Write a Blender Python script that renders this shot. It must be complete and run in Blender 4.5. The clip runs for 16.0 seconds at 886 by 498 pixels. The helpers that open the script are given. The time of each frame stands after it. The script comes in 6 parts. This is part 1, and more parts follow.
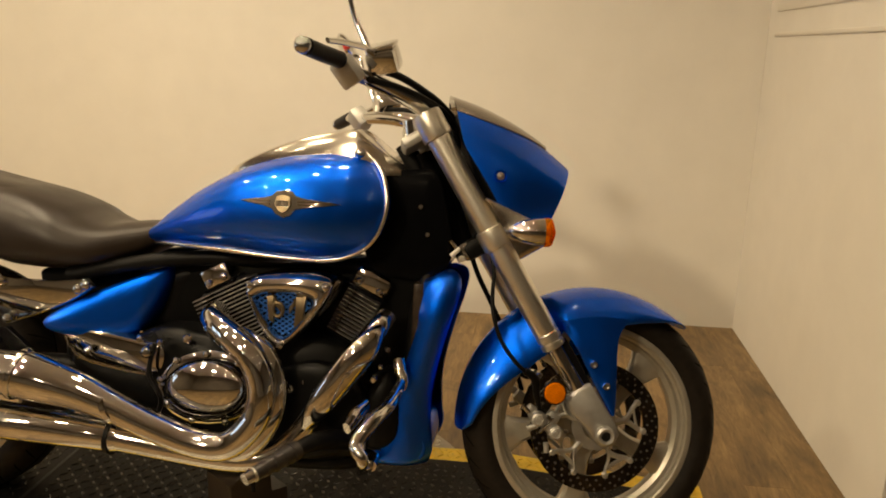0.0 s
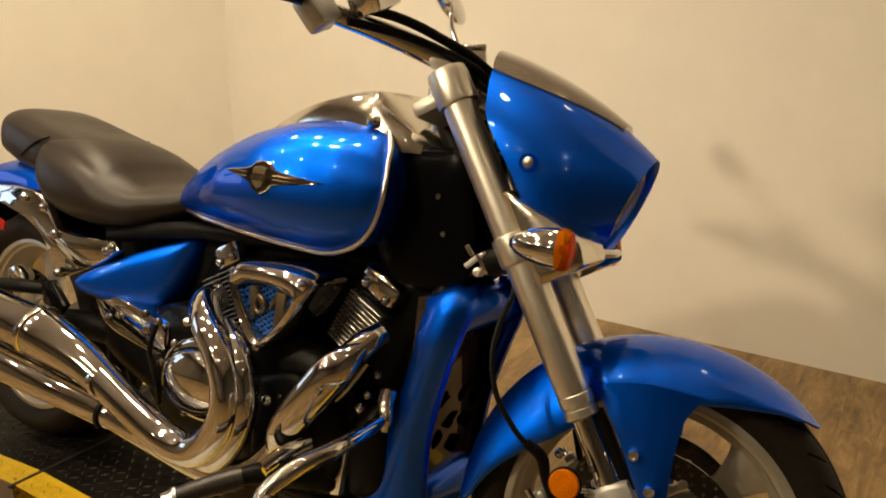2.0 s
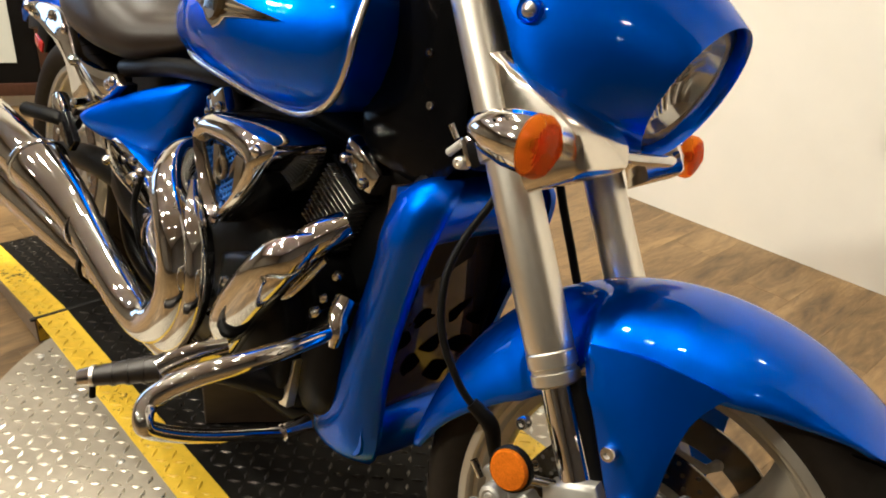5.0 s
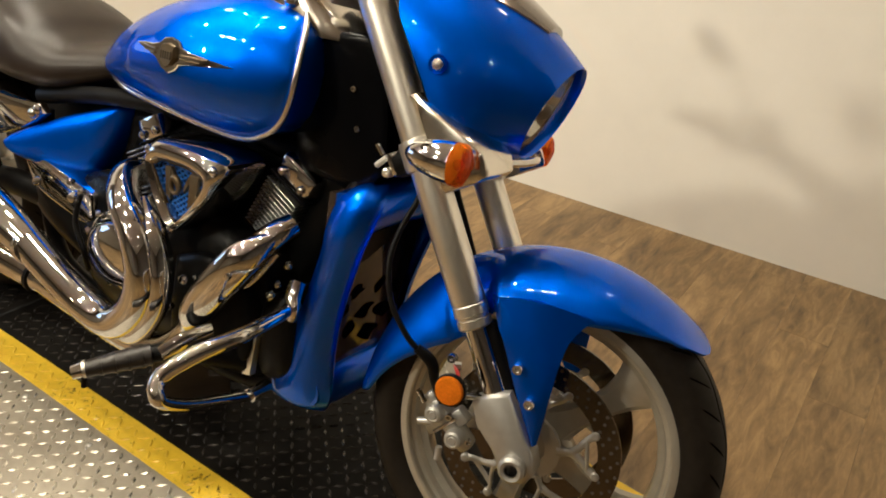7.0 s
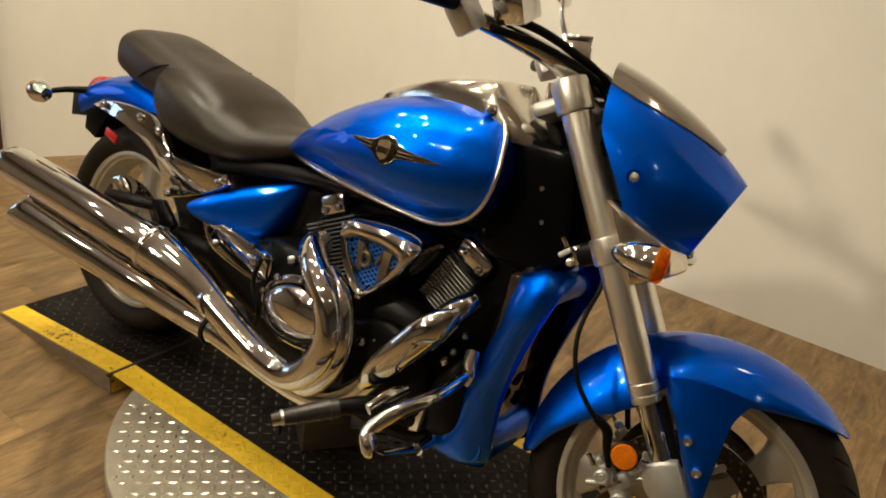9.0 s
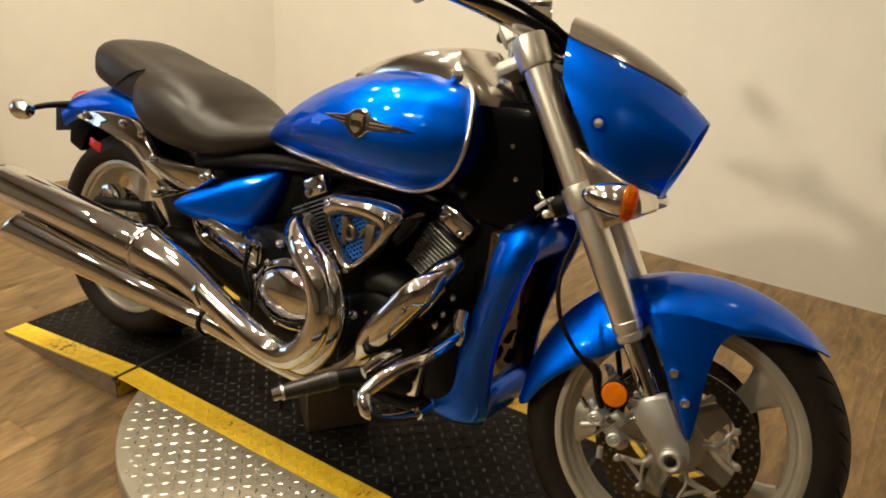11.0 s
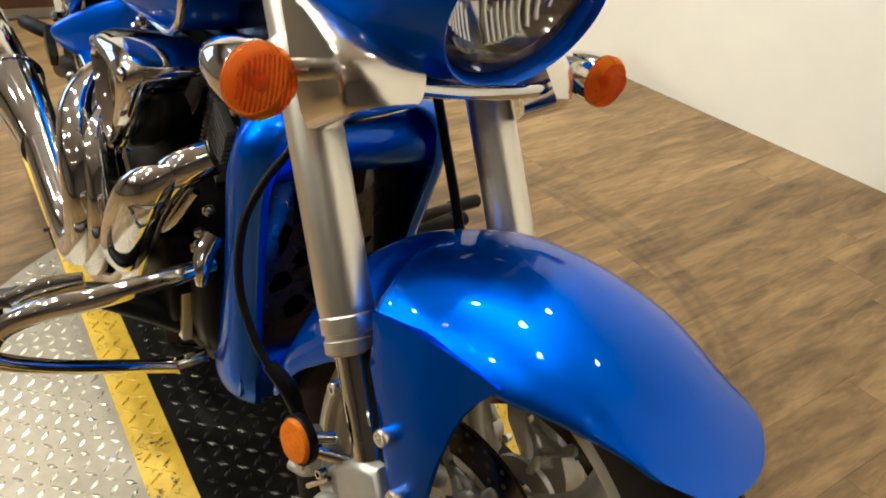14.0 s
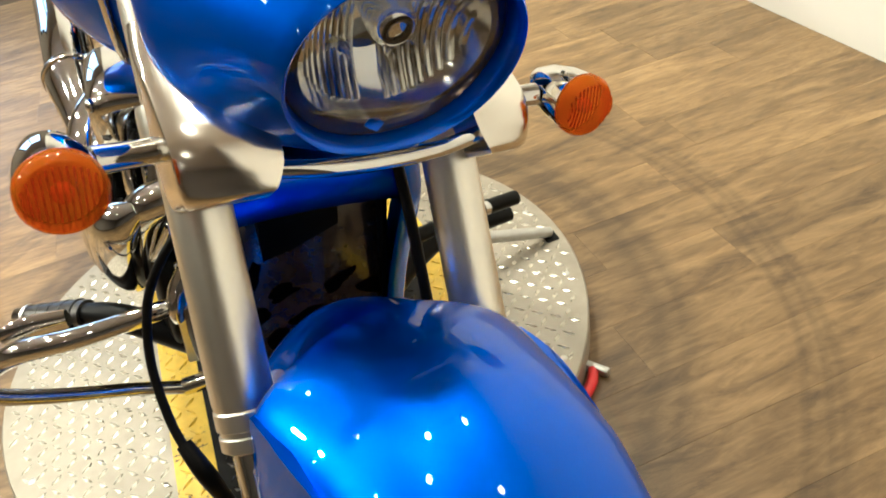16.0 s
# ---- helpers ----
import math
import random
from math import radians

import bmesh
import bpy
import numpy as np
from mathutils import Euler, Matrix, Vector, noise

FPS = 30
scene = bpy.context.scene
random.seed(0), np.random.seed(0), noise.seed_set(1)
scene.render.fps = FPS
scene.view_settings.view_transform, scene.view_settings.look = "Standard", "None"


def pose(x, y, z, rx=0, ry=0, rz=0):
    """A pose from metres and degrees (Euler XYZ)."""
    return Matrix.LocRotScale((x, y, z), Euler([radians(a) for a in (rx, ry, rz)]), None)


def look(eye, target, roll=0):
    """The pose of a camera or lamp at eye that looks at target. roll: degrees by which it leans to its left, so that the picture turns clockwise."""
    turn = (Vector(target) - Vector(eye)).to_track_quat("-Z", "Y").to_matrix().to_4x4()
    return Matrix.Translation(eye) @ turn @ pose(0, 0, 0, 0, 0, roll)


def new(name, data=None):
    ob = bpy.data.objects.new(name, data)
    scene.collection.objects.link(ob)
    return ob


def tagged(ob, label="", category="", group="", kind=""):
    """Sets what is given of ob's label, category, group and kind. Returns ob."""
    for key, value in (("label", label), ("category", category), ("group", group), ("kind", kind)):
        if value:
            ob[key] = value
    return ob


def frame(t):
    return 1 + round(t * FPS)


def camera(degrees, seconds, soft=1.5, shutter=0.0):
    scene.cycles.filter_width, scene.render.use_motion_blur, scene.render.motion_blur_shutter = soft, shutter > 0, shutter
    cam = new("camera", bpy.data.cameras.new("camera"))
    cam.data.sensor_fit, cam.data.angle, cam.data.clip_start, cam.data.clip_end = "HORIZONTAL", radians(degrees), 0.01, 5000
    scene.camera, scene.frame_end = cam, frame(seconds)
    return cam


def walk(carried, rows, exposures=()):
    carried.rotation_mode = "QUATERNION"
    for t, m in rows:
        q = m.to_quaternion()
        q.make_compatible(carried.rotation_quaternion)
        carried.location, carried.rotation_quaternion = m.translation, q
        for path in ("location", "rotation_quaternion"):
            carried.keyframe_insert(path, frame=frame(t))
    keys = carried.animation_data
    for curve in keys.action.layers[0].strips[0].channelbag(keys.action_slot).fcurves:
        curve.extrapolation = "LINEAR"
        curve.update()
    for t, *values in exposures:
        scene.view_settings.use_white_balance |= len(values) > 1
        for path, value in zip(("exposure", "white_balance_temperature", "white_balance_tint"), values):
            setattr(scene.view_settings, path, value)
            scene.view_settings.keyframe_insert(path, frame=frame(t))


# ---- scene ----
cam = camera(59.9, 16.0, soft=1.9)
PATH = [
    (0, (0.219, 0.032, 1.257), (-0.018, 1.951, 0.745), 1.1),
    (0.5, (0.408, 0.099, 1.241), (-0.055, 1.982, 0.752), -1.8),
    (1, (0.507, 0.277, 1.244), (-0.043, 2.131, 0.734), -0.0),
    (1.5, (0.611, 0.475, 1.236), (-0.104, 2.269, 0.716), 0.7),
    (2, (0.668, 0.663, 1.185), (-0.355, 2.286, 0.620), 1.0),
    (2.5, (0.697, 0.848, 1.153), (-0.510, 2.314, 0.526), 2.8),
    (3, (0.635, 0.969, 1.098), (-0.499, 2.417, 0.314), 1.4),
    (3.2, (0.616, 1.003, 1.085), (-0.473, 2.469, 0.264), 0.2),
    (5.3, (0.698, 1.113, 1.115), (-0.599, 2.349, 0.227), 4.1),
    (5.5, (0.69, 1.033, 1.154), (-0.478, 2.379, 0.249), 4.4),
    (6, (0.711, 0.849, 1.205), (-0.249, 2.35, 0.298), 5.6),
    (6.5, (0.768, 0.784, 1.26), (-0.106, 2.302, 0.293), 5.9),
    (7, (0.774, 0.806, 1.268), (-0.172, 2.301, 0.335), 4.8),
    (7.5, (0.729, 0.728, 1.282), (-0.133, 2.335, 0.459), 7.0),
    (8, (0.66, 0.581, 1.34), (-0.178, 2.209, 0.537), 5.5),
    (8.5, (0.59, 0.467, 1.331), (-0.334, 2.059, 0.55), 9.3),
    (8.7, (0.574, 0.472, 1.36), (-0.381, 2.034, 0.555), 9.3),
    (10.8, (0.637, 0.426, 1.312), (-0.361, 1.982, 0.549), 3.6),
    (11, (0.655, 0.433, 1.301), (-0.335, 1.985, 0.519), 2.9),
    (11.5, (0.691, 0.513, 1.320), (-0.281, 2.026, 0.443), 0.6),
    (12, (0.737, 0.695, 1.264), (-0.341, 2.046, 0.259), 1.2),
    (12.1, (0.743, 0.728, 1.260), (-0.342, 2.042, 0.220), 0.4),
    (12.5, (0.768, 0.845, 1.221), (-0.346, 2.101, 0.133), -1.5),
    (13, (0.77, 1.023, 1.198), (-0.397, 2.193, 0.072), -1.3),
    (13.5, (0.793, 1.234, 1.167), (-0.483, 2.346, 0.102), 1.7),
    (14, (0.817, 1.483, 1.098), (-0.598, 2.358, -0.013), -0.4),
    (14.5, (0.84, 1.653, 1.035), (-0.447, 2.188, -0.399), -10.9),
    (15, (0.862, 1.716, 1.01), (-0.339, 2.149, -0.53), -17.7),
    (15.5, (0.839, 1.747, 1.048), (-0.405, 2.208, -0.448), -13.8),
    (15.8, (0.798, 1.772, 1.115), (-0.560, 2.246, -0.260), -8.5),
    (16, (0.769, 1.787, 1.138), (-0.735, 2.200, -0.112), -10.5),
]
EXPOSURES = [(0, -0.44, 6500, 10), (2.0, -0.36, 6400, 10), (2.5, -0.18, 6000, 10), (3.0, 0.18, 5560, 11), (5.5, 0.34, 5120, 8), (7.0, 0.0, 5320, 9),
             (8.0, -0.32, 5480, 8), (8.5, -0.32, 5570, 7), (11.0, -0.14, 5600, 7), (12.5, 0.22, 5320, 7), (13.5, 0.50, 4920, 5), (14.0, 0.25, 4900, 5), (15.0, 0.22, 4870, 0), (15.5, 0.50, 4870, 1), (16.0, 0.62, 4870, 2)]
walk(cam, [(t, look(eye, target, roll)) for t, eye, target, roll in PATH], EXPOSURES)

# ---- world and lamps ----
world = bpy.data.worlds.new("showroom_world")
scene.world = world
world.use_nodes = True
world.node_tree.nodes["Background"].inputs[0].default_value = (0.9, 0.75, 0.55, 1)
world.node_tree.nodes["Background"].inputs[1].default_value = 0.01

LAMP_COLOR = (1.0, 0.79, 0.50)
CEILING = 3.0
# warm ceiling spots: x, y, watts
CEILING_SPOTS = [(-1.10, 1.65, 17), (-0.45, 1.95, 8), (-1.85, 1.25, 25), (0.10, 1.60, 2.5), (-2.15, 0.05, 20), (-0.25, -0.20, 12), (-2.25, 2.60, 12), (0.60, 2.95, 1.5), (-0.55, 2.85, 7), (-1.50, 2.30, 15), (-1.0, 0.4, 15),
                 (-3.2, -0.6, 13), (-3.3, -2.6, 12), (-2.1, -3.4, 14), (-0.7, -3.2, 14), (0.5, -1.7, 3), (-3.0, 0.7, 10),
                 (1.7, 0.5, 2.5), (2.6, -1.0, 2.5), (1.9, -2.6, 3)]
# the track spot that is turned on the motorcycle and the wall behind it
TRACK_SPOT, TRACK_AIM, TRACK_WATTS = (-1.62, -1.75, CEILING - 0.14), (-0.1, 3.2, 0.75), 16


def ceiling_lamp(m, watts, size, spread):
    data = bpy.data.lights.new("ceiling_spot", "AREA")
    data.shape, data.size, data.energy, data.color = "DISK", size, watts, LAMP_COLOR
    data.spread = radians(spread)
    ob = new("ceiling_spot", data)
    ob.matrix_basis = m
    return ob


for spot_x, spot_y, spot_watts in CEILING_SPOTS:
    ceiling_lamp(pose(spot_x, spot_y, CEILING - 0.075), spot_watts, 0.12, 150)
ceiling_lamp(look(TRACK_SPOT, TRACK_AIM), TRACK_WATTS, 0.22, 74)


# ---- materials ----
def material(name, color, metallic=0.0, rough=0.5, coat=0.0, coat_rough=0.03, emit=0.0, ior=1.5):
    m = bpy.data.materials.new(name)
    m.use_nodes = True
    b = m.node_tree.nodes["Principled BSDF"]
    b.inputs["Base Color"].default_value = (*color, 1)
    b.inputs["Metallic"].default_value = metallic
    b.inputs["Roughness"].default_value = rough
    b.inputs["IOR"].default_value = ior
    b.inputs["Coat Weight"].default_value = coat
    b.inputs["Coat Roughness"].default_value = coat_rough
    if emit:
        b.inputs["Emission Color"].default_value = (*color, 1)
        b.inputs["Emission Strength"].default_value = emit
    return m


def nodes_of(m):
    nt = m.node_tree
    return nt, nt.nodes["Principled BSDF"]


def add(nt, kind, **sockets):
    n = nt.nodes.new(kind)
    for key, value in sockets.items():
        n.inputs[key.replace("_", " ")].default_value = value
    return n


def vary(m, scale, amount, rough_amount=0.0, bump=0.0, bump_scale=None, distance=0.001, stretch=(1, 1, 1)):
    """Two-scale colour and roughness variation and fine relief on a plain material."""
    nt, b = nodes_of(m)
    tc = nt.nodes.new("ShaderNodeTexCoord")
    mp = nt.nodes.new("ShaderNodeMapping")
    mp.inputs["Scale"].default_value = stretch
    nt.links.new(tc.outputs["Object"], mp.inputs["Vector"])
    n1 = add(nt, "ShaderNodeTexNoise", Scale=scale, Detail=6.0, Roughness=0.6)
    n2 = add(nt, "ShaderNodeTexNoise", Scale=scale * 7.3, Detail=3.0)
    for n in (n1, n2):
        nt.links.new(mp.outputs[0], n.inputs["Vector"])
    mixn = nt.nodes.new("ShaderNodeMath")
    mixn.operation = "ADD"
    nt.links.new(n1.outputs[0], mixn.inputs[0])
    nt.links.new(n2.outputs[0], mixn.inputs[1])
    base = b.inputs["Base Color"].default_value[:3]
    ramp = nt.nodes.new("ShaderNodeMapRange")
    ramp.inputs["From Min"].default_value, ramp.inputs["From Max"].default_value = 0.65, 1.35
    ramp.inputs["To Min"].default_value, ramp.inputs["To Max"].default_value = 1 - amount, 1 + amount
    nt.links.new(mixn.outputs[0], ramp.inputs["Value"])
    mul = nt.nodes.new("ShaderNodeVectorMath")
    mul.operation = "SCALE"
    mul.inputs[0].default_value = base
    nt.links.new(ramp.outputs[0], mul.inputs["Scale"])
    nt.links.new(mul.outputs[0], b.inputs["Base Color"])
    if rough_amount:
        r = nt.nodes.new("ShaderNodeMapRange")
        rough = b.inputs["Roughness"].default_value
        r.inputs["From Min"].default_value, r.inputs["From Max"].default_value = 0.3, 0.7
        r.inputs["To Min"].default_value, r.inputs["To Max"].default_value = max(0.02, rough - rough_amount), rough + rough_amount
        nt.links.new(n1.outputs[0], r.inputs["Value"])
        nt.links.new(r.outputs[0], b.inputs["Roughness"])
    if bump:
        nb = add(nt, "ShaderNodeTexNoise", Scale=bump_scale or scale * 20, Detail=4.0)
        nt.links.new(mp.outputs[0], nb.inputs["Vector"])
        bp = nt.nodes.new("ShaderNodeBump")
        bp.inputs["Strength"].default_value, bp.inputs["Distance"].default_value = bump, distance
        nt.links.new(nb.outputs[0], bp.inputs["Height"])
        nt.links.new(bp.outputs[0], b.inputs["Normal"])
    return m


def candy_paint(name, flake, ground, rough):
    """Metal flake under a tinted lacquer, with a clear gloss coat on top."""
    m = vary(material(name, flake, 1.0, rough), 3, 0.06, 0.02)
    nt, b = nodes_of(m)
    color, dull = b.inputs["Base Color"].links[0].from_socket, b.inputs["Roughness"].links[0].from_socket
    deep, sheen, gloss = nt.nodes.new("ShaderNodeBsdfDiffuse"), nt.nodes.new("ShaderNodeBsdfGlossy"), nt.nodes.new("ShaderNodeBsdfGlossy")
    deep.inputs["Color"].default_value = (*ground, 1)
    nt.links.new(color, sheen.inputs["Color"])
    nt.links.new(dull, sheen.inputs["Roughness"])
    gloss.inputs["Color"].default_value = (1, 1, 1, 1)
    gloss.inputs["Roughness"].default_value = 0.014
    body, coat = nt.nodes.new("ShaderNodeMixShader"), nt.nodes.new("ShaderNodeMixShader")
    body.inputs[0].default_value = 0.86
    nt.links.new(deep.outputs[0], body.inputs[1])
    nt.links.new(sheen.outputs[0], body.inputs[2])
    edge = nt.nodes.new("ShaderNodeFresnel")
    edge.inputs["IOR"].default_value = 1.5
    share = nt.nodes.new("ShaderNodeMath")
    share.operation = "MULTIPLY"
    share.inputs[1].default_value = 0.78
    nt.links.new(edge.outputs[0], share.inputs[0])
    nt.links.new(share.outputs[0], coat.inputs[0])
    nt.links.new(body.outputs[0], coat.inputs[1])
    nt.links.new(gloss.outputs[0], coat.inputs[2])
    nt.links.new(coat.outputs[0], nt.nodes["Material Output"].inputs[0])
    nt.nodes.remove(b)
    return m


BLUE = candy_paint("candy_blue_paint", (0.001, 0.126, 0.93), (0.0, 0.006, 0.06), 0.40)
CHROME = vary(material("chrome", (0.70, 0.69, 0.665), 1.0, 0.05), 6, 0.03, 0.02)
SATIN = vary(material("satin_aluminium", (0.86, 0.82, 0.73), 1.0, 0.35), 8, 0.03, 0.02, 0.03, 600, 0.0002)
CAST = vary(material("silver_cast", (0.52, 0.51, 0.48), 0.75, 0.42), 9, 0.08, 0.06, 0.1, 500, 0.0004)
RIM = vary(material("silver_wheel_paint", (0.53, 0.495, 0.415), 0.55, 0.34, 0.4, 0.10), 7, 0.10, 0.06)
ROTOR = vary(material("brake_rotor_steel", (0.145, 0.125, 0.10), 1.0, 0.17), 12, 0.12, 0.08)
ROTOR_HOLE = material("rotor_hole", (0.07, 0.06, 0.05), 0, 0.8)
BLACK_GLOSS = vary(material("black_gloss", (0.0025, 0.0025, 0.003), 0, 0.16, 0.0, 0.05), 5, 0.2, 0.04)
BLACK_GLOSS.node_tree.nodes["Principled BSDF"].inputs["Specular IOR Level"].default_value = 0.06
BLACK_SATIN = vary(material("black_satin", (0.005, 0.0047, 0.0047), 0, 0.40), 6, 0.25, 0.08, 0.1, 300, 0.0005)
BLACK_SATIN.node_tree.nodes["Principled BSDF"].inputs["Specular IOR Level"].default_value = 0.11
ENGINE = vary(material("engine_black", (0.003, 0.003, 0.003), 0.0, 0.34), 9, 0.25, 0.08)
ENGINE.node_tree.nodes["Principled BSDF"].inputs["Specular IOR Level"].default_value = 0.10
CONSOLE = vary(material("polished_console", (0.82, 0.77, 0.68), 1.0, 0.15), 7, 0.03, 0.02)
TRIM_METAL = vary(material("bright_trim_metal", (0.86, 0.85, 0.83), 1.0, 0.24), 9, 0.04, 0.03)
FIN = vary(material("fin_edge_aluminium", (0.30, 0.29, 0.27), 0.9, 0.30), 12, 0.1, 0.05)
PEG = vary(material("worn_grey_rubber", (0.022, 0.018, 0.015), 0.1, 0.36), 14, 0.25, 0.08, 0.2, 300, 0.0006)
RUBBER = vary(material("tyre_rubber", (0.017, 0.0135, 0.0105), 0, 0.60), 10, 0.25, 0.08, 0.2, 250, 0.0008)
RUBBER.node_tree.nodes["Principled BSDF"].inputs["Specular IOR Level"].default_value = 0.12
GROOVE = material("tyre_groove", (0.0015, 0.0015, 0.0015), 0, 0.9)
GROOVE.node_tree.nodes["Principled BSDF"].inputs["Specular IOR Level"].default_value = 0.0
VINYL = vary(material("seat_vinyl", (0.021, 0.0150, 0.0112), 0, 0.38), 7, 0.2, 0.08, 0.35, 300, 0.0010)
VINYL.node_tree.nodes["Principled BSDF"].inputs["Specular IOR Level"].default_value = 0.28
AMBER = vary(material("amber_lens", (0.66, 0.185, 0.0), 0, 0.08, 0.08), 26, 0.05)
AMBER.node_tree.nodes["Principled BSDF"].inputs["Specular IOR Level"].default_value = 0.12
AMBER_DISC = vary(material("amber_reflector", (0.68, 0.170, 0.0), 0, 0.12), 60, 0.25)
AMBER_DISC.node_tree.nodes["Principled BSDF"].inputs["Specular IOR Level"].default_value = 0.10
nt_a, b_a = nodes_of(AMBER)
_clear_a, _mix_a = nt_a.nodes.new("ShaderNodeBsdfTransparent"), nt_a.nodes.new("ShaderNodeMixShader")
_clear_a.inputs[0].default_value = (1.0, 0.46, 0.02, 1)
_mix_a.inputs[0].default_value = 0.66
nt_a.links.new(b_a.outputs[0], _mix_a.inputs[1])
nt_a.links.new(_clear_a.outputs[0], _mix_a.inputs[2])
nt_a.links.new(_mix_a.outputs[0], nt_a.nodes["Material Output"].inputs[0])
RED = material("red_lens", (0.36, 0.012, 0.01), 0, 0.2, 0.5)
SMOKE = vary(material("smoked_screen", (0.30, 0.26, 0.22), 0.65, 0.12, 0.6, 0.03), 5, 0.05)
BRONZE = vary(material("bronze_badge", (0.16, 0.12, 0.07), 0.8, 0.35), 20, 0.1)


RAD = vary(material("radiator_guard", (0.036, 0.025, 0.018), 0.1, 0.13, 0.5, 0.04), 9, 0.30, 0.05)
BLUE_MESH = vary(material("blue_mesh", (0.035, 0.16, 0.60), 0.35, 0.35), 20, 0.1)
WHITE_KNOB = material("white_knob", (0.60, 0.58, 0.54), 0.1, 0.35)
RED_PLASTIC = material("red_plastic", (0.62, 0.02, 0.02), 0, 0.4)
REFLECTOR = material("headlight_reflector", (0.66, 0.64, 0.60), 1.0, 0.12)
# bright bezel metal, with the brown of the reflected floor put into its colour
COLLAR = vary(material("reflected_floor_collar", (0.11, 0.085, 0.065), 0.9, 0.16), 20, 0.15, 0.05)
YELLOW = vary(material("yellow_plate_paint", (0.75, 0.50, 0.015), 0, 0.42), 6, 0.16, 0.08, 0.15, 200, 0.0008)
nt_y, b_y = nodes_of(YELLOW)
_tc = nt_y.nodes.new("ShaderNodeTexCoord")
_speck = add(nt_y, "ShaderNodeTexNoise", Scale=62.0, Detail=4.0, Roughness=0.7)
_area = add(nt_y, "ShaderNodeTexNoise", Scale=4.5, Detail=2.0)
for _n in (_speck, _area):
    nt_y.links.new(_tc.outputs["Object"], _n.inputs["Vector"])
_sum = nt_y.nodes.new("ShaderNodeMath")
_sum.operation = "MULTIPLY_ADD"
_sum.inputs[1].default_value = 0.45
nt_y.links.new(_area.outputs[0], _sum.inputs[0])
nt_y.links.new(_speck.outputs[0], _sum.inputs[2])
_chip = nt_y.nodes.new("ShaderNodeMapRange")
_chip.inputs["From Min"].default_value, _chip.inputs["From Max"].default_value = 0.86, 0.93
nt_y.links.new(_sum.outputs[0], _chip.inputs["Value"])
_worn = nt_y.nodes.new("ShaderNodeMix")
_worn.data_type = "RGBA"
_worn.inputs[7].default_value = (0.10, 0.062, 0.012, 1)
nt_y.links.new(_chip.outputs[0], _worn.inputs[0])
nt_y.links.new(b_y.inputs["Base Color"].links[0].from_socket, _worn.inputs[6])
nt_y.links.new(_worn.outputs[2], b_y.inputs["Base Color"])
BLACKPLATE = vary(material("black_plate_paint", (0.0085, 0.0075, 0.0066), 0.0, 0.48), 5, 0.45, 0.10, 0.15, 200, 0.0008)
BLACKPLATE.node_tree.nodes["Principled BSDF"].inputs["Specular IOR Level"].default_value = 0.1
BLACKTREAD = vary(material("worn_black_tread", (0.045, 0.039, 0.033), 0.5, 0.28), 9, 0.5, 0.10)
RAMPSIDE = vary(material("worn_ramp_side", (0.20, 0.15, 0.10), 0.3, 0.5), 12, 0.3, 0.08)
ALU_TREAD = vary(material("worn_tread_aluminium", (0.66, 0.62, 0.53), 0.85, 0.28), 5, 0.10, 0.06)
ALU = vary(material("tread_plate_aluminium", (0.325, 0.288, 0.230), 0.55, 0.50), 4, 0.16, 0.08, 0.1, 260, 0.0005)
SEAM = material("seam_rubber", (0.012, 0.011, 0.010), 0, 0.6)
WALL = vary(material("wall_paint", (0.80, 0.77, 0.71), 0, 0.72), 1.1, 0.03, 0.05, 0.12, 90, 0.0008)
CEIL = vary(material("ceiling_paint", (0.72, 0.67, 0.60), 0, 0.8), 2, 0.05)
# unseen walls: wall paint darkened so chrome and lacquer mirror a dim room
DIMWALL = vary(material("dimmed_far_wall", (0.30, 0.26, 0.21), 0, 0.7), 1.1, 0.08, 0.05)
SHADEWALL = vary(material("shaded_unseen_wall", (0.20, 0.18, 0.155), 0, 0.7), 1.1, 0.10, 0.05)
BROWN = vary(material("worn_brown_wood", (0.042, 0.029, 0.018), 0, 0.5), 6, 0.3, 0.05, 0.15, 90, 0.001, (0.3, 1, 1))
DARKWOOD = vary(material("dark_brown_wood", (0.055, 0.022, 0.012), 0, 0.35), 9, 0.3, 0.05, 0.1, 120, 0.001, (1, 1, 0.15))
DAYLIGHT = material("outdoor_daylight", (0.70, 0.83, 1.0), 0, 1.0, emit=2.6)
PAPER = material("paper_sheet", (0.62, 0.64, 0.60), 0, 0.6)
UNDER = vary(material("floor_underlay", (0.08, 0.055, 0.03), 0, 0.6), 6, 0.2)
TRIM = material("wall_trim_line", (0.74, 0.70, 0.63), 0, 0.6)

GLASS = bpy.data.materials.new("clear_glass")
GLASS.use_nodes = True
_n = GLASS.node_tree.nodes
_clear, _gloss, _mix = _n.new("ShaderNodeBsdfTransparent"), _n.new("ShaderNodeBsdfGlossy"), _n.new("ShaderNodeMixShader")
_clear.inputs[0].default_value = (0.95, 0.96, 0.96, 1)
_gloss.inputs["Roughness"].default_value = 0.02
_mix.inputs[0].default_value = 0.10
GLASS.node_tree.links.new(_clear.outputs[0], _mix.inputs[1])
GLASS.node_tree.links.new(_gloss.outputs[0], _mix.inputs[2])
GLASS.node_tree.links.new(_mix.outputs[0], _n["Material Output"].inputs[0])


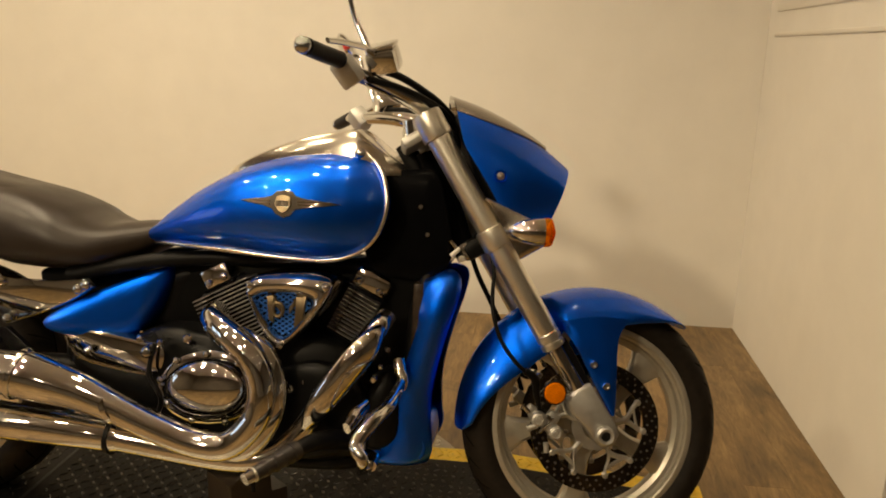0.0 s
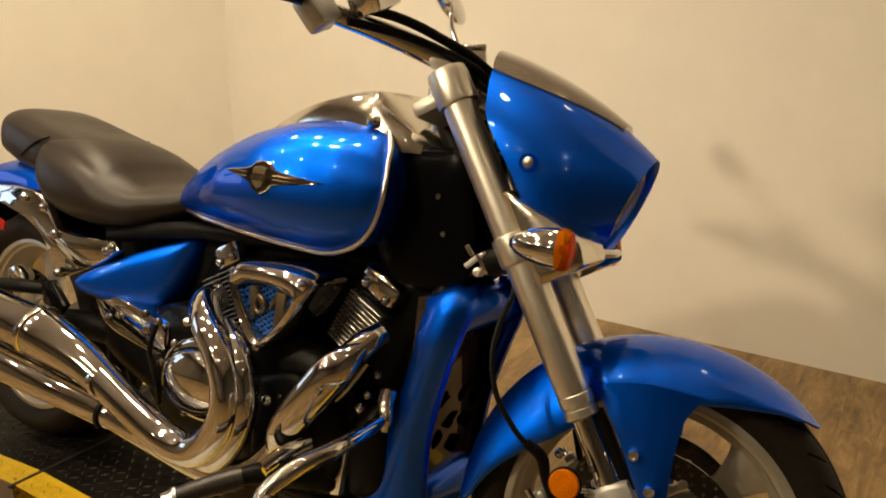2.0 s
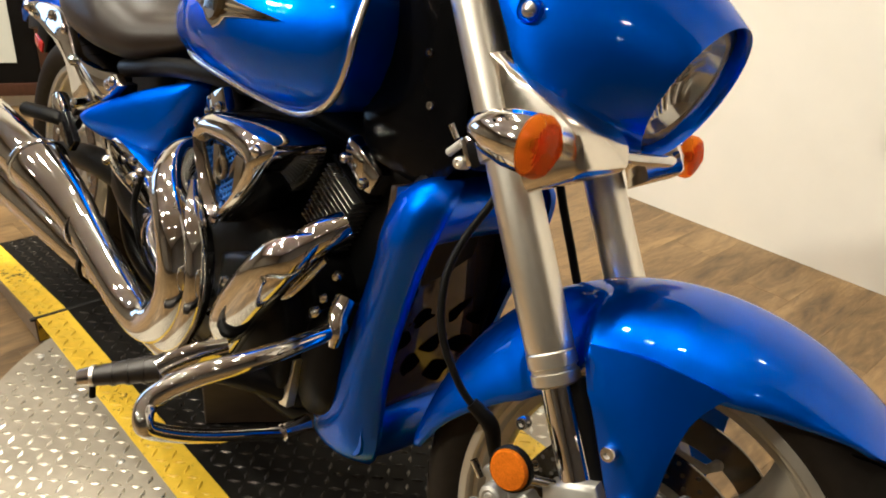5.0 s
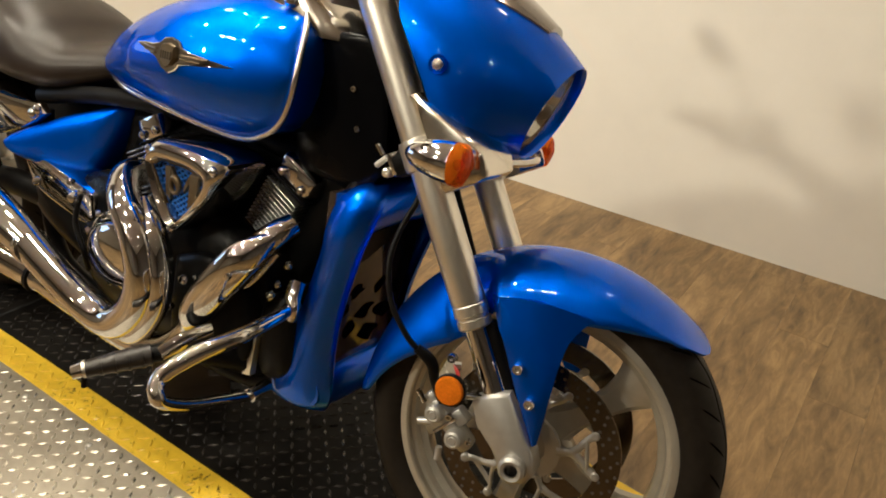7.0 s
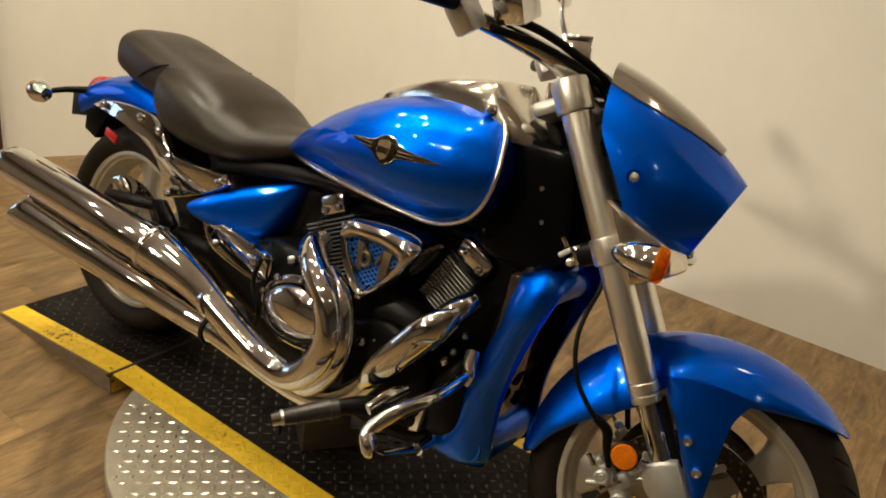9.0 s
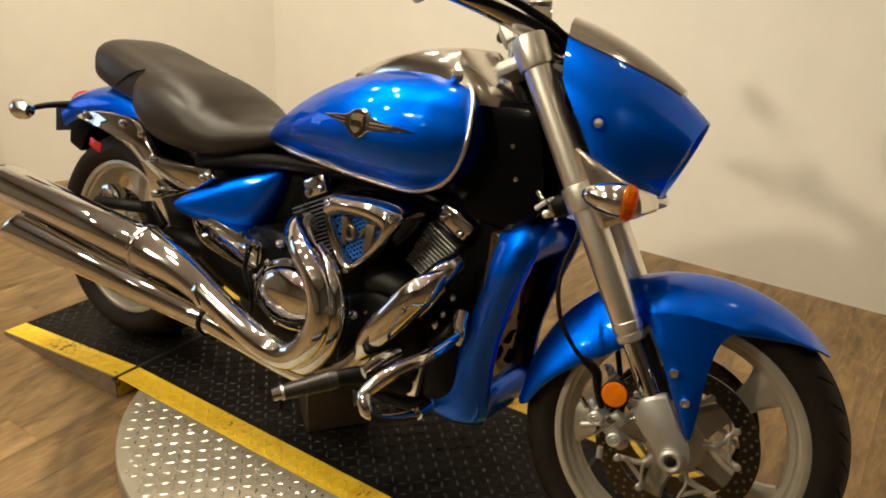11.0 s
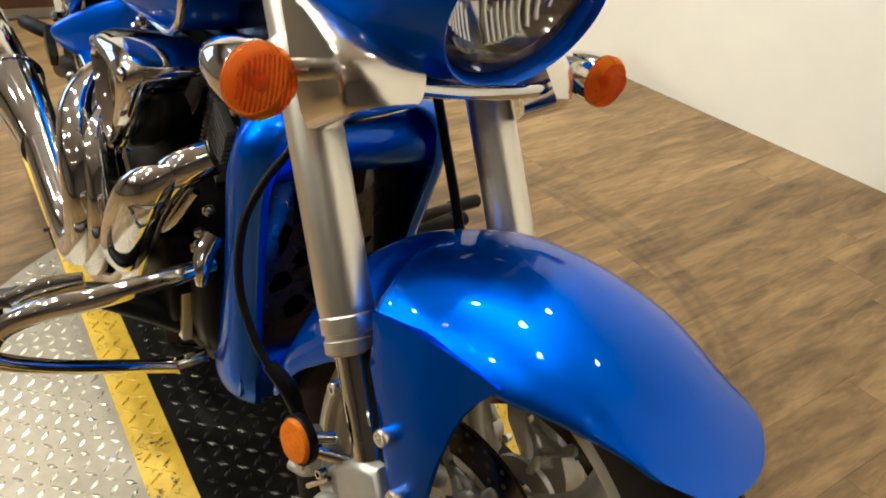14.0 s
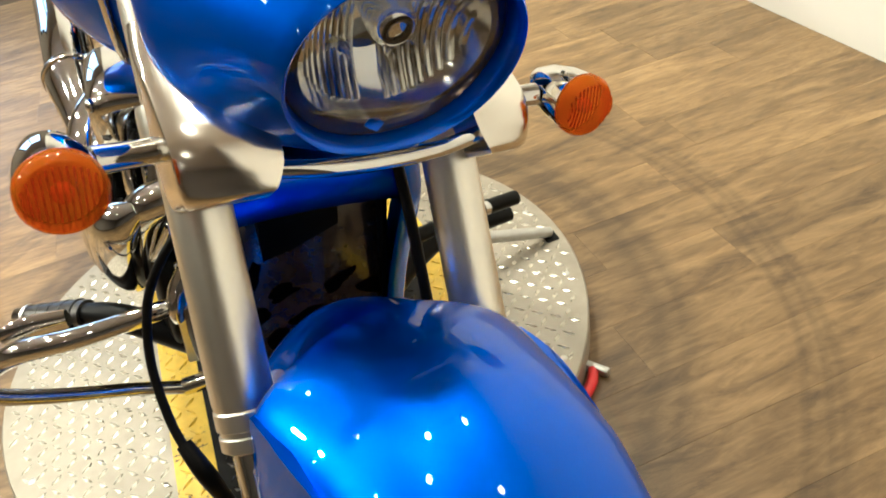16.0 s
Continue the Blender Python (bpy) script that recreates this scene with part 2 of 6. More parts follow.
def plank_material():
    m = material("vinyl_wood_plank", (0.3, 0.2, 0.12), 0, 0.42)
    nt, b = nodes_of(m)
    link = nt.links.new
    geo = nt.nodes.new("ShaderNodeNewGeometry")
    info = nt.nodes.new("ShaderNodeObjectInfo")
    shift = nt.nodes.new("ShaderNodeVectorMath")
    shift.operation = "SCALE"
    shift.inputs[0].default_value = (37, 91, 13)
    link(info.outputs["Random"], shift.inputs["Scale"])
    put = nt.nodes.new("ShaderNodeVectorMath")
    link(geo.outputs["Position"], put.inputs[0])
    link(shift.outputs[0], put.inputs[1])
    mp = nt.nodes.new("ShaderNodeMapping")
    mp.inputs["Scale"].default_value = (10, 2.3, 1)
    link(put.outputs[0], mp.inputs["Vector"])
    big = add(nt, "ShaderNodeTexNoise", Scale=1.0, Detail=7.0, Roughness=0.60, Distortion=1.0)
    link(mp.outputs[0], big.inputs["Vector"])
    mp2 = nt.nodes.new("ShaderNodeMapping")
    mp2.inputs["Scale"].default_value = (36, 7.0, 1)
    link(put.outputs[0], mp2.inputs["Vector"])
    fine = add(nt, "ShaderNodeTexNoise", Scale=1.0, Detail=6.0, Roughness=0.68, Distortion=1.4)
    link(mp2.outputs[0], fine.inputs["Vector"])
    mix = nt.nodes.new("ShaderNodeMix")
    mix.inputs["Factor"].default_value = 0.42
    link(big.outputs[0], mix.inputs["A"])
    link(fine.outputs[0], mix.inputs["B"])
    ramp = nt.nodes.new("ShaderNodeValToRGB")
    e = ramp.color_ramp.elements
    e[0].position, e[0].color = 0.34, (0.074, 0.046, 0.020, 1)
    e[1].position, e[1].color = 0.66, (0.348, 0.232, 0.103, 1)
    mid = e.new(0.48)
    mid.color = (0.182, 0.116, 0.048, 1)
    link(mix.outputs[0], ramp.inputs[0])
    # each plank a little lighter or darker
    tone = nt.nodes.new("ShaderNodeMapRange")
    tone.inputs["To Min"].default_value, tone.inputs["To Max"].default_value = 0.86, 1.12
    link(info.outputs["Random"], tone.inputs["Value"])
    # worn rings of tyre rubber round the turntable
    far = nt.nodes.new("ShaderNodeVectorMath")
    far.operation = "DISTANCE"
    far.inputs[1].default_value = (-0.47, 1.81, 0)
    link(geo.outputs["Position"], far.inputs[0])
    wob = add(nt, "ShaderNodeTexNoise", Scale=1.6, Detail=2.0)
    link(geo.outputs["Position"], wob.inputs["Vector"])
    ring = nt.nodes.new("ShaderNodeMath")
    ring.operation = "MULTIPLY_ADD"
    ring.inputs[1].default_value = 0.07
    link(wob.outputs[0], ring.inputs[0])
    link(far.outputs["Value"], ring.inputs[2])
    rr = nt.nodes.new("ShaderNodeValToRGB")
    re = rr.color_ramp.elements
    re[0].position, re[0].color = 0.0, (1, 1, 1, 1)
    re[1].position, re[1].color = 1.0, (1, 1, 1, 1)
    for p, v in ((0.64, 0.80), (0.72, 0.72), (0.755, 0.50), (0.785, 0.70), (0.80, 0.58), (0.84, 0.92), (0.985, 1.0), (0.997, 0.70), (1.010, 0.92), (1.026, 0.90), (1.034, 0.66), (1.044, 0.88), (1.058, 0.74), (1.075, 1.0)):
        k = re.new(p / 2)
        k.color = (v, v * 0.96, v * 0.9, 1)
    half = nt.nodes.new("ShaderNodeMath")
    half.operation = "DIVIDE"
    half.inputs[1].default_value = 2.0
    link(ring.outputs[0], half.inputs[0])
    link(half.outputs[0], rr.inputs[0])
    m1 = nt.nodes.new("ShaderNodeVectorMath")
    m1.operation = "SCALE"
    link(ramp.outputs[0], m1.inputs[0])
    link(tone.outputs[0], m1.inputs["Scale"])
    m2 = nt.nodes.new("ShaderNodeVectorMath")
    m2.operation = "MULTIPLY"
    link(m1.outputs[0], m2.inputs[0])
    link(rr.outputs[0], m2.inputs[1])
    link(m2.outputs[0], b.inputs["Base Color"])
    bp = nt.nodes.new("ShaderNodeBump")
    bp.inputs["Strength"].default_value, bp.inputs["Distance"].default_value = 0.25, 0.001
    link(fine.outputs[0], bp.inputs["Height"])
    link(bp.outputs[0], b.inputs["Normal"])
    return m


PLANK = plank_material()


# ---- mesh helpers ----
def mesh_of(name, bm, mat, smooth=True, angle=40):
    me = bpy.data.meshes.new(name)
    bmesh.ops.recalc_face_normals(bm, faces=bm.faces)
    bm.to_mesh(me)
    bm.free()
    for m in (mat if isinstance(mat, (list, tuple)) else [mat]):
        me.materials.append(m)
    if smooth:
        me.shade_smooth()
        me.set_sharp_from_angle(angle=radians(angle))
    return me


def part(name, bm, mat, parent=None, label="", m=None, smooth=True, angle=40):
    ob = new(name, mesh_of(name, bm, mat, smooth, angle))
    if parent is not None:
        ob.parent = parent
    if m is not None:
        ob.matrix_basis = m
    if label:
        tagged(ob, label)
    return ob


def empty(name, m=None, parent=None):
    ob = new(name)
    ob.empty_display_size = 0.1
    if parent is not None:
        ob.parent = parent
    if m is not None:
        ob.matrix_basis = m
    return ob


def smooth_path(pts, n=6):
    """Catmull-Rom through points of any dimension."""
    p = [np.array(q, float) for q in pts]
    out = []
    for i in range(len(p) - 1):
        a, b, c, d = p[max(i - 1, 0)], p[i], p[i + 1], p[min(i + 2, len(p) - 1)]
        for k in range(n):
            t = k / n
            out.append(0.5 * (2 * b + (c - a) * t + (2 * a - 5 * b + 4 * c - d) * t * t + (3 * b - a - 3 * c + d) * t ** 3))
    out.append(p[-1])
    return out


def bridge(bm, rings, closed=True, cap=True):
    vs = [[bm.verts.new(tuple(p)) for p in r] for r in rings]
    n = len(vs[0])
    for a, b in zip(vs, vs[1:]):
        for i in range(n if closed else n - 1):
            j = (i + 1) % n
            bm.faces.new((a[i], a[j], b[j], b[i]))
    if cap and closed:
        bm.faces.new(vs[0])
        bm.faces.new(list(reversed(vs[-1])))
    return bm


def tube(pts, radius, seg=14, n=6, cap=True, flat=1.0, bm=None):
    """A round pipe through points; radius one number or one a point; flat squeezes it sideways."""
    bm = bm or bmesh.new()
    rad = radius if isinstance(radius, (list, tuple)) else [radius] * len(pts)
    path = smooth_path([(*p, r) for p, r in zip(pts, rad)], n)
    xs = [Vector(p[:3]) for p in path]
    rings, up = [], None
    for i, c in enumerate(xs):
        d = (xs[min(i + 1, len(xs) - 1)] - xs[max(i - 1, 0)]).normalized()
        if up is None:
            up = Vector((0, 0, 1)) if abs(d.z) < 0.9 else Vector((0, 1, 0))
        up = (up - d * up.dot(d)).normalized()
        side = d.cross(up)
        rings.append([c + (up * math.cos(a) + side * math.sin(a) * flat) * path[i][3]
                      for a in (2 * math.pi * k / seg for k in range(seg))])
    return bridge(bm, rings, True, cap)


def lathe(profile, seg=48, axis="Y", bm=None, closed=False):
    """Turns (radius, height) pairs round an axis through the origin."""
    bm = bm or bmesh.new()
    rings = []
    for k in range(seg):
        a = 2 * math.pi * k / seg
        c, s = math.cos(a), math.sin(a)
        ring = []
        for r, h in profile:
            ring.append({"Y": (r * c, h, r * s), "Z": (r * c, r * s, h), "X": (h, r * c, r * s)}[axis])
        rings.append(ring)
    vs = [[bm.verts.new(p) for p in r] for r in rings]
    m = len(profile)
    for k in range(seg):
        a, b = vs[k], vs[(k + 1) % seg]
        for i in range(m if closed else m - 1):
            j = (i + 1) % m
            bm.faces.new((a[i], a[j], b[j], b[i]))
    bmesh.ops.remove_doubles(bm, verts=bm.verts, dist=1e-6)
    return bm


def box(sx, sy, sz, at=(0, 0, 0), bevel=0.0, turn=(0, 0, 0), bm=None):
    bm = bm or bmesh.new()
    made = bmesh.ops.create_cube(bm, size=1, matrix=pose(*at, *turn) @ Matrix.Diagonal((sx, sy, sz, 1)))
    if bevel:
        edges = list({e for v in made["verts"] for e in v.link_edges})
        bmesh.ops.bevel(bm, geom=edges, offset=bevel, segments=2, affect="EDGES", profile=0.5)
    return bm


def plate(poly, y0, y1, bevel=0.003, skew=(0, 0), bm=None):
    """A polygon in x and z, from y0 (outer) to y1, with a rounded outer edge; skew tilts it in y."""
    bm = bm or bmesh.new()
    cx = sum(p[0] for p in poly) / len(poly)
    cz = sum(p[1] for p in poly) / len(poly)
    sgn = 1 if y1 > y0 else -1

    def ring(inset, y):
        out = []
        for x, z in poly:
            d = math.hypot(x - cx, z - cz) or 1
            k = max(0.0, 1 - inset / d)
            xx, zz = cx + (x - cx) * k, cz + (z - cz) * k
            out.append((xx, y + skew[0] * (xx - cx) + skew[1] * (zz - cz), zz))
        return out
    return bridge(bm, [ring(0, y1), ring(0, y0 + sgn * bevel), ring(bevel * 0.35, y0 + sgn * bevel * 0.3), ring(bevel, y0)])


def puff(poly, y0, y1, bulge, skew=(0, 0), n=5, steps=6, bm=None):
    """A pillow-shaped cover: a smoothed outline in x and z, from y1 out to y0 and bulging beyond it."""
    bm = bm or bmesh.new()
    line = smooth_path(list(poly) + [poly[0]], n)[:-1] if n > 1 else [np.array(p, float) for p in poly]
    cx = sum(p[0] for p in line) / len(line)
    cz = sum(p[1] for p in line) / len(line)
    sgn = -1 if y0 < y1 else 1
    rings = []

    def ring(k, y):
        return [(cx + (p[0] - cx) * k, y + skew[0] * (p[0] - cx) * k + skew[1] * (p[1] - cz) * k, cz + (p[1] - cz) * k) for p in line]
    rings.append(ring(0.98, y1))
    rings.append(ring(1.0, y0))
    for s in range(1, steps + 1):
        k = math.cos(0.5 * math.pi * s / (steps + 0.4))
        rings.append(ring(k, y0 + sgn * bulge * (1 - k * k) ** 0.5))
    return bridge(bm, rings)


def pillow(poly, y0, y1, bulge, skew=(0, 0), n=4, steps=9, soft=2.5, bm=None):
    """A smoothly domed cover: the outline in x and z, from y1 out to y0; it swells with the distance from its edge."""
    bm = bm or bmesh.new()
    line = np.array(smooth_path(list(poly) + [poly[0]], n)[:-1])
    c = line.mean(axis=0)
    a, b = line, np.roll(line, -1, axis=0)
    seg = b - a
    long2 = (seg ** 2).sum(axis=1) + 1e-12

    def inner(p):
        u = np.clip(((p - a) * seg).sum(axis=1) / long2, 0, 1)
        d = np.sqrt((((a + seg * u[:, None]) - p) ** 2).sum(axis=1)) + 1e-6
        return float(((d ** -soft) * np.sqrt(long2)).sum() ** (-1 / soft))
    sgn = -1 if y0 < y1 else 1
    grid = [[c + (p - c) * k for p in line] for k in np.cos(0.5 * math.pi * np.arange(1, steps + 1) / (steps + 0.4))]
    high = [[inner(p) for p in ring] for ring in grid]
    most = max(max(r) for r in high)
    tilt = lambda p: skew[0] * (p[0] - c[0]) + skew[1] * (p[1] - c[1])
    rings = [[(c[0] + (p[0] - c[0]) * 0.98, y1 + tilt(p), c[1] + (p[1] - c[1]) * 0.98) for p in line], [(p[0], y0 + tilt(p), p[1]) for p in line]]
    for ring, hs in zip(grid, high):
        rings.append([(p[0], y0 + tilt(p) + sgn * bulge * (1 - (1 - h / most) ** 2) ** 0.5, p[1]) for p, h in zip(ring, hs)])
    return bridge(bm, rings)


def ovoid(rx, ry, rz, at=(0, 0, 0), seg=24, rings=14, bm=None):
    bm = bm or bmesh.new()
    bmesh.ops.create_uvsphere(bm, u_segments=seg, v_segments=rings, radius=1, matrix=pose(*at) @ Matrix.Diagonal((rx, ry, rz, 1)))
    return bm


def rod(a, b, r, seg=12, bm=None, r2=None):
    return tube([a, b], [r, r2 if r2 is not None else r], seg, 1, True, 1.0, bm)


def bolt(r=0.008, h=0.006):
    """A socket-head bolt, its axis along -y, its base at the origin."""
    return lathe([(0, 0), (r, 0), (r, -h * 0.7), (r * 0.85, -h), (r * 0.5, -h), (r * 0.45, -h * 0.5), (0, -h * 0.5)], 14)


def interp(table, x):
    return float(np.interp(x, [t[0] for t in table], [t[1] for t in table]))


# ---- the room ----
BACK_Y, RIGHT_X, FRONT_Y, LEFT_X = 3.57, 1.155, -5.2, -4.6
EAST_END, FAR_X = 1.95, 3.6


def slab(name, sx, sy, sz, at, mat, turn=(0, 0, 0), label="", category="wall"):
    ob = part(name, box(sx, sy, sz), mat, None, label, pose(*at, *turn), smooth=False)
    return tagged(ob, category=category, kind="structure")


slab("wall_north", 6.6, 0.12, CEILING, (-1.4, BACK_Y + 0.06, CEILING / 2), WALL, label="plain cream painted wall behind the motorcycle")
slab("wall_east", 0.12, BACK_Y - EAST_END, CEILING, (RIGHT_X + 0.06, (BACK_Y + EAST_END) / 2 - 0.001, CEILING / 2), WALL, label="plain cream painted side wall")
# past that wall's end, unseen dark walls are added so paint reflects dark
slab("wall_east_2", FAR_X - RIGHT_X - 0.12, 0.12, CEILING, ((FAR_X + RIGHT_X + 0.12) / 2, EAST_END + 0.06, CEILING / 2), SHADEWALL, label="unseen wall beyond the corner, darkened for the reflections")
slab("wall_east_3", 0.12, EAST_END - FRONT_Y + 0.24, CEILING, (FAR_X + 0.06, (EAST_END + FRONT_Y) / 2, CEILING / 2), SHADEWALL, label="unseen east wall, darkened for the reflections")
# the angled wall from the back corner
_a, _b2 = Vector((-2.52, 3.57, 0)), Vector((-3.45, 1.40, 0))
_mid, _len = (_a + _b2) / 2, (_b2 - _a).length
_ang = math.degrees(math.atan2(_b2.y - _a.y, _b2.x - _a.x))
_nrm = Vector((-(_b2 - _a).y, (_b2 - _a).x, 0)).normalized()
_c = _mid - _nrm * 0.06
slab("wall_west", _len + 0.12, 0.12, CEILING, (_c.x, _c.y, CEILING / 2), WALL, (0, 0, _ang), "cream painted wall set at an angle")
# the far wall has a wide window, through which daylight shows
WY0, WY1, WZ0, WZ1 = -0.55, 0.95, 0.75, 2.05
# the walls round it are unseen, their dimness put into the colour
slab("wall_west_2", 0.12, WY0 - FRONT_Y + 0.1, CEILING, (LEFT_X - 0.06, (FRONT_Y - 0.1 + WY0) / 2, CEILING / 2), DIMWALL, label="unseen far wall, coloured dim for the reflections")
slab("wall_west_4", 0.12, 1.52 - WY1, CEILING, (LEFT_X - 0.06, (1.52 + WY1) / 2, CEILING / 2), DIMWALL, label="unseen wall beside the far window, coloured dim")
slab("wall_west_5", 0.12, WY1 - WY0, WZ0, (LEFT_X - 0.06, (WY0 + WY1) / 2, WZ0 / 2), DIMWALL, label="unseen wall below the far window, coloured dim")
slab("wall_west_6", 0.12, WY1 - WY0, CEILING - WZ1, (LEFT_X - 0.06, (WY0 + WY1) / 2, (CEILING + WZ1) / 2), DIMWALL, label="unseen wall above the far window, coloured dim")
window = tagged(empty("window_1", pose(LEFT_X - 0.06, (WY0 + WY1) / 2, WZ0)), "wide window with two panes in a dark frame", "window", kind="structure")
_wl, _wh = WY1 - WY0, WZ1 - WZ0
for y in (-_wl / 2 + 0.03, 0.0, _wl / 2 - 0.03):
    part("window_frame", box(0.08, 0.06, _wh, (0, y, _wh / 2), 0.006), BLACK_SATIN, window, "dark upright")
for z in (0.03, _wh - 0.03):
    for y in (-_wl / 4, _wl / 4):
        part("window_frame", box(0.078, _wl / 2 - 0.07, 0.06, (0, y, z), 0.006), BLACK_SATIN, window, "dark cross bar")
for y in (-_wl / 4, _wl / 4):
    pane = part("pane", box(0.006, _wl / 2 - 0.07, _wh - 0.13, (0, y, _wh / 2)), GLASS, window, "clear pane", smooth=False)
    pane.visible_shadow = False
tagged(part("backdrop", box(0.02, 4.0, 3.0), DAYLIGHT, None, "plain pale daylight outside the window", pose(LEFT_X - 0.9, (WY0 + WY1) / 2, 1.4), smooth=False), category="sky", kind="structure")
slab("wall_west_3", 1.3, 0.12, CEILING, (-4.05, 1.46, CEILING / 2), WALL, label="short cream return wall")
# unseen too, and coloured dim for what the chrome mirrors
slab("wall_south", FAR_X - LEFT_X + 0.24, 0.12, CEILING, ((FAR_X + LEFT_X) / 2, FRONT_Y - 0.06, CEILING / 2), DIMWALL, label="unseen far wall, coloured dim for the reflections")
slab("ceiling", 9.0, 9.2, 0.1, (-0.4, -0.8, CEILING + 0.05), CEIL, label="plain painted ceiling", category="ceiling")

# trim lines on the side wall
for z, h in ((1.325, 0.014), (1.43, 0.03)):
    t = part("trim", box(0.008, 1.5, h, bevel=0.002), TRIM, None, "thin tan trim strip along the wall", pose(RIGHT_X - 0.003, 2.70, z))
    tagged(t, category="trim", kind="structure")

for x, y, w in CEILING_SPOTS:
    can = empty("spot_lamp", pose(x, y, CEILING))
    tagged(can, "round recessed ceiling spot with a warm lamp", "ceiling lamp", "ceiling spots")
    part("housing", lathe([(0.085, 0), (0.095, -0.012), (0.085, -0.022), (0.072, -0.022), (0.072, 0)], 24, "Z"), CAST, can)

track = empty("track_spot", pose(TRACK_SPOT[0], TRACK_SPOT[1], CEILING))
tagged(track, "tilted round track spot under the ceiling", "ceiling lamp", "ceiling spots")
part("base", lathe([(0, 0), (0.06, 0), (0.06, -0.012), (0.012, -0.016), (0.012, -0.07), (0, -0.07)], 24, "Z"), CAST, track)
_turn = Matrix.Translation((0, 0, -CEILING)) @ Matrix.Translation((-TRACK_SPOT[0], -TRACK_SPOT[1], 0)) @ look(TRACK_SPOT, TRACK_AIM)
part("barrel", lathe([(0.0, 0.13), (0.055, 0.13), (0.068, 0.12), (0.068, -0.008), (0.062, -0.008), (0.062, 0.004), (0, 0.004)], 28, "Z"), CAST, track, "", _turn)

# floor of vinyl planks that run along y
floor = tagged(part("floor", box(9.0, 9.2, 0.1), UNDER, None, "tan wood-look vinyl plank floor", pose(-0.4, -0.8, -0.0545), smooth=False),
               category="floor", kind="structure")
PW, PL = 0.152, 0.915
_rng = random.Random(4)
_shapes = {}


def plank_mesh(w, l):
    key = (round(w, 3), round(l, 3))
    if key not in _shapes:
        _shapes[key] = mesh_of("plank", box(key[0] - 0.0004, key[1] - 0.0004, 0.004, bevel=0.0003), PLANK, smooth=False)
    return _shapes[key]


FX0, FX1, FY0, FY1 = -4.6, 3.6, -2.6, 3.57
for i in range(-32, 25):
    off = _rng.random() * PL
    x0, x1 = max(FX0, (i - 0.5) * PW + 0.04), min(FX1, (i + 0.5) * PW + 0.04)
    if x1 - x0 < 0.01:
        continue
    for j in range(-5, 6):
        y0, y1 = max(FY0, (j - 0.5) * PL + off), min(FY1, (j + 0.5) * PL + off)
        # nothing lies under the angled wall or far from the stand
        if x1 > RIGHT_X + 0.13:
            y1 = min(y1, EAST_END)
        if y1 - y0 < 0.02 or x1 < -3.5:
            continue
        ob = new("plank", plank_mesh(x1 - x0, y1 - y0))
        ob.parent = floor
        ob.matrix_basis = pose((x0 + x1) / 2 + 0.4, (y0 + y1) / 2 + 0.8, 0.0545 - 0.002)

# ---- the turntable ----
TOP, TC, TR = 0.07, Vector((-0.482, 1.795)), 0.600
Y0, Y1, YW = 1.50, 2.135, 0.075
XL, XR, XE0, XE1 = -1.105, 0.145, -1.70, 0.735
table = empty("turntable", pose(TC.x, TC.y, 0))
tagged(table, "low tread plate turntable with a black track and yellow edges", "turntable")
TM = pose(-TC.x, -TC.y, 0)
part("disc", lathe([(0, 0), (TR - 0.01, 0), (TR, 0.006), (TR, TOP - 0.006), (TR - 0.003, TOP - 0.002), (0, TOP - 0.002)], 96, "Z"), ALU, table,
     "bare aluminium tread plate disc", angle=30)


def ramp_slab(x0, x1, y0, y1, z0, z1, under=0.004):
    """A strip of plate from x0 to x1, its top from height z0 to z1, standing on the floor."""
    bm = bmesh.new()
    v = [bm.verts.new(p) for p in ((x0, y0, under), (x1, y0, under), (x1, y1, under), (x0, y1, under),
                                   (x0, y0, z0), (x1, y0, z1), (x1, y1, z1), (x0, y1, z0))]
    for f in ((3, 2, 1, 0), (4, 5, 6, 7), (0, 1, 5, 4), (1, 2, 6, 5), (2, 3, 7, 6), (3, 0, 4, 7)):
        bm.faces.new([v[k] for k in f])
    return bm


LIP = 0.012
G = 0.004
for x0, x1, z0, z1 in ((XE0, XL - G, LIP, TOP), (XL + G, XR - G, TOP, TOP), (XR + G, XE1, TOP, LIP)):
    flat = z0 == z1
    under = TOP - 0.0015 if flat else 0.002
    part("track", ramp_slab(x0, x1, Y0 + YW, Y1 - YW, z0, z1, under), BLACKPLATE, table, "black tread plate track", TM, smooth=False)
    part("edge_strip", ramp_slab(x0, x1, Y0 + 0.004, Y0 + YW, z0, z1, under), YELLOW, table, "yellow painted edge strip", TM, smooth=False)
    part("edge_strip", ramp_slab(x0, x1, Y1 - YW, Y1 - 0.004, z0, z1, under), YELLOW, table, "yellow painted edge strip", TM, smooth=False)
    if not flat:
        for y0, y1 in ((Y0, Y0 + 0.004), (Y1 - 0.004, Y1)):
            part("ramp_side", ramp_slab(x0, x1, y0, y1, z0 - 0.001, z1 - 0.001, 0.001), RAMPSIDE, table, "worn metal ramp side", TM, smooth=False)
for x in (XL, XR):
    part("seam", box(0.0115, Y1 - Y0 + 0.02, 0.006, (x, (Y0 + Y1) / 2, TOP - 0.0015), 0.0015), SEAM, table, "dark gap between plates", TM, smooth=False)


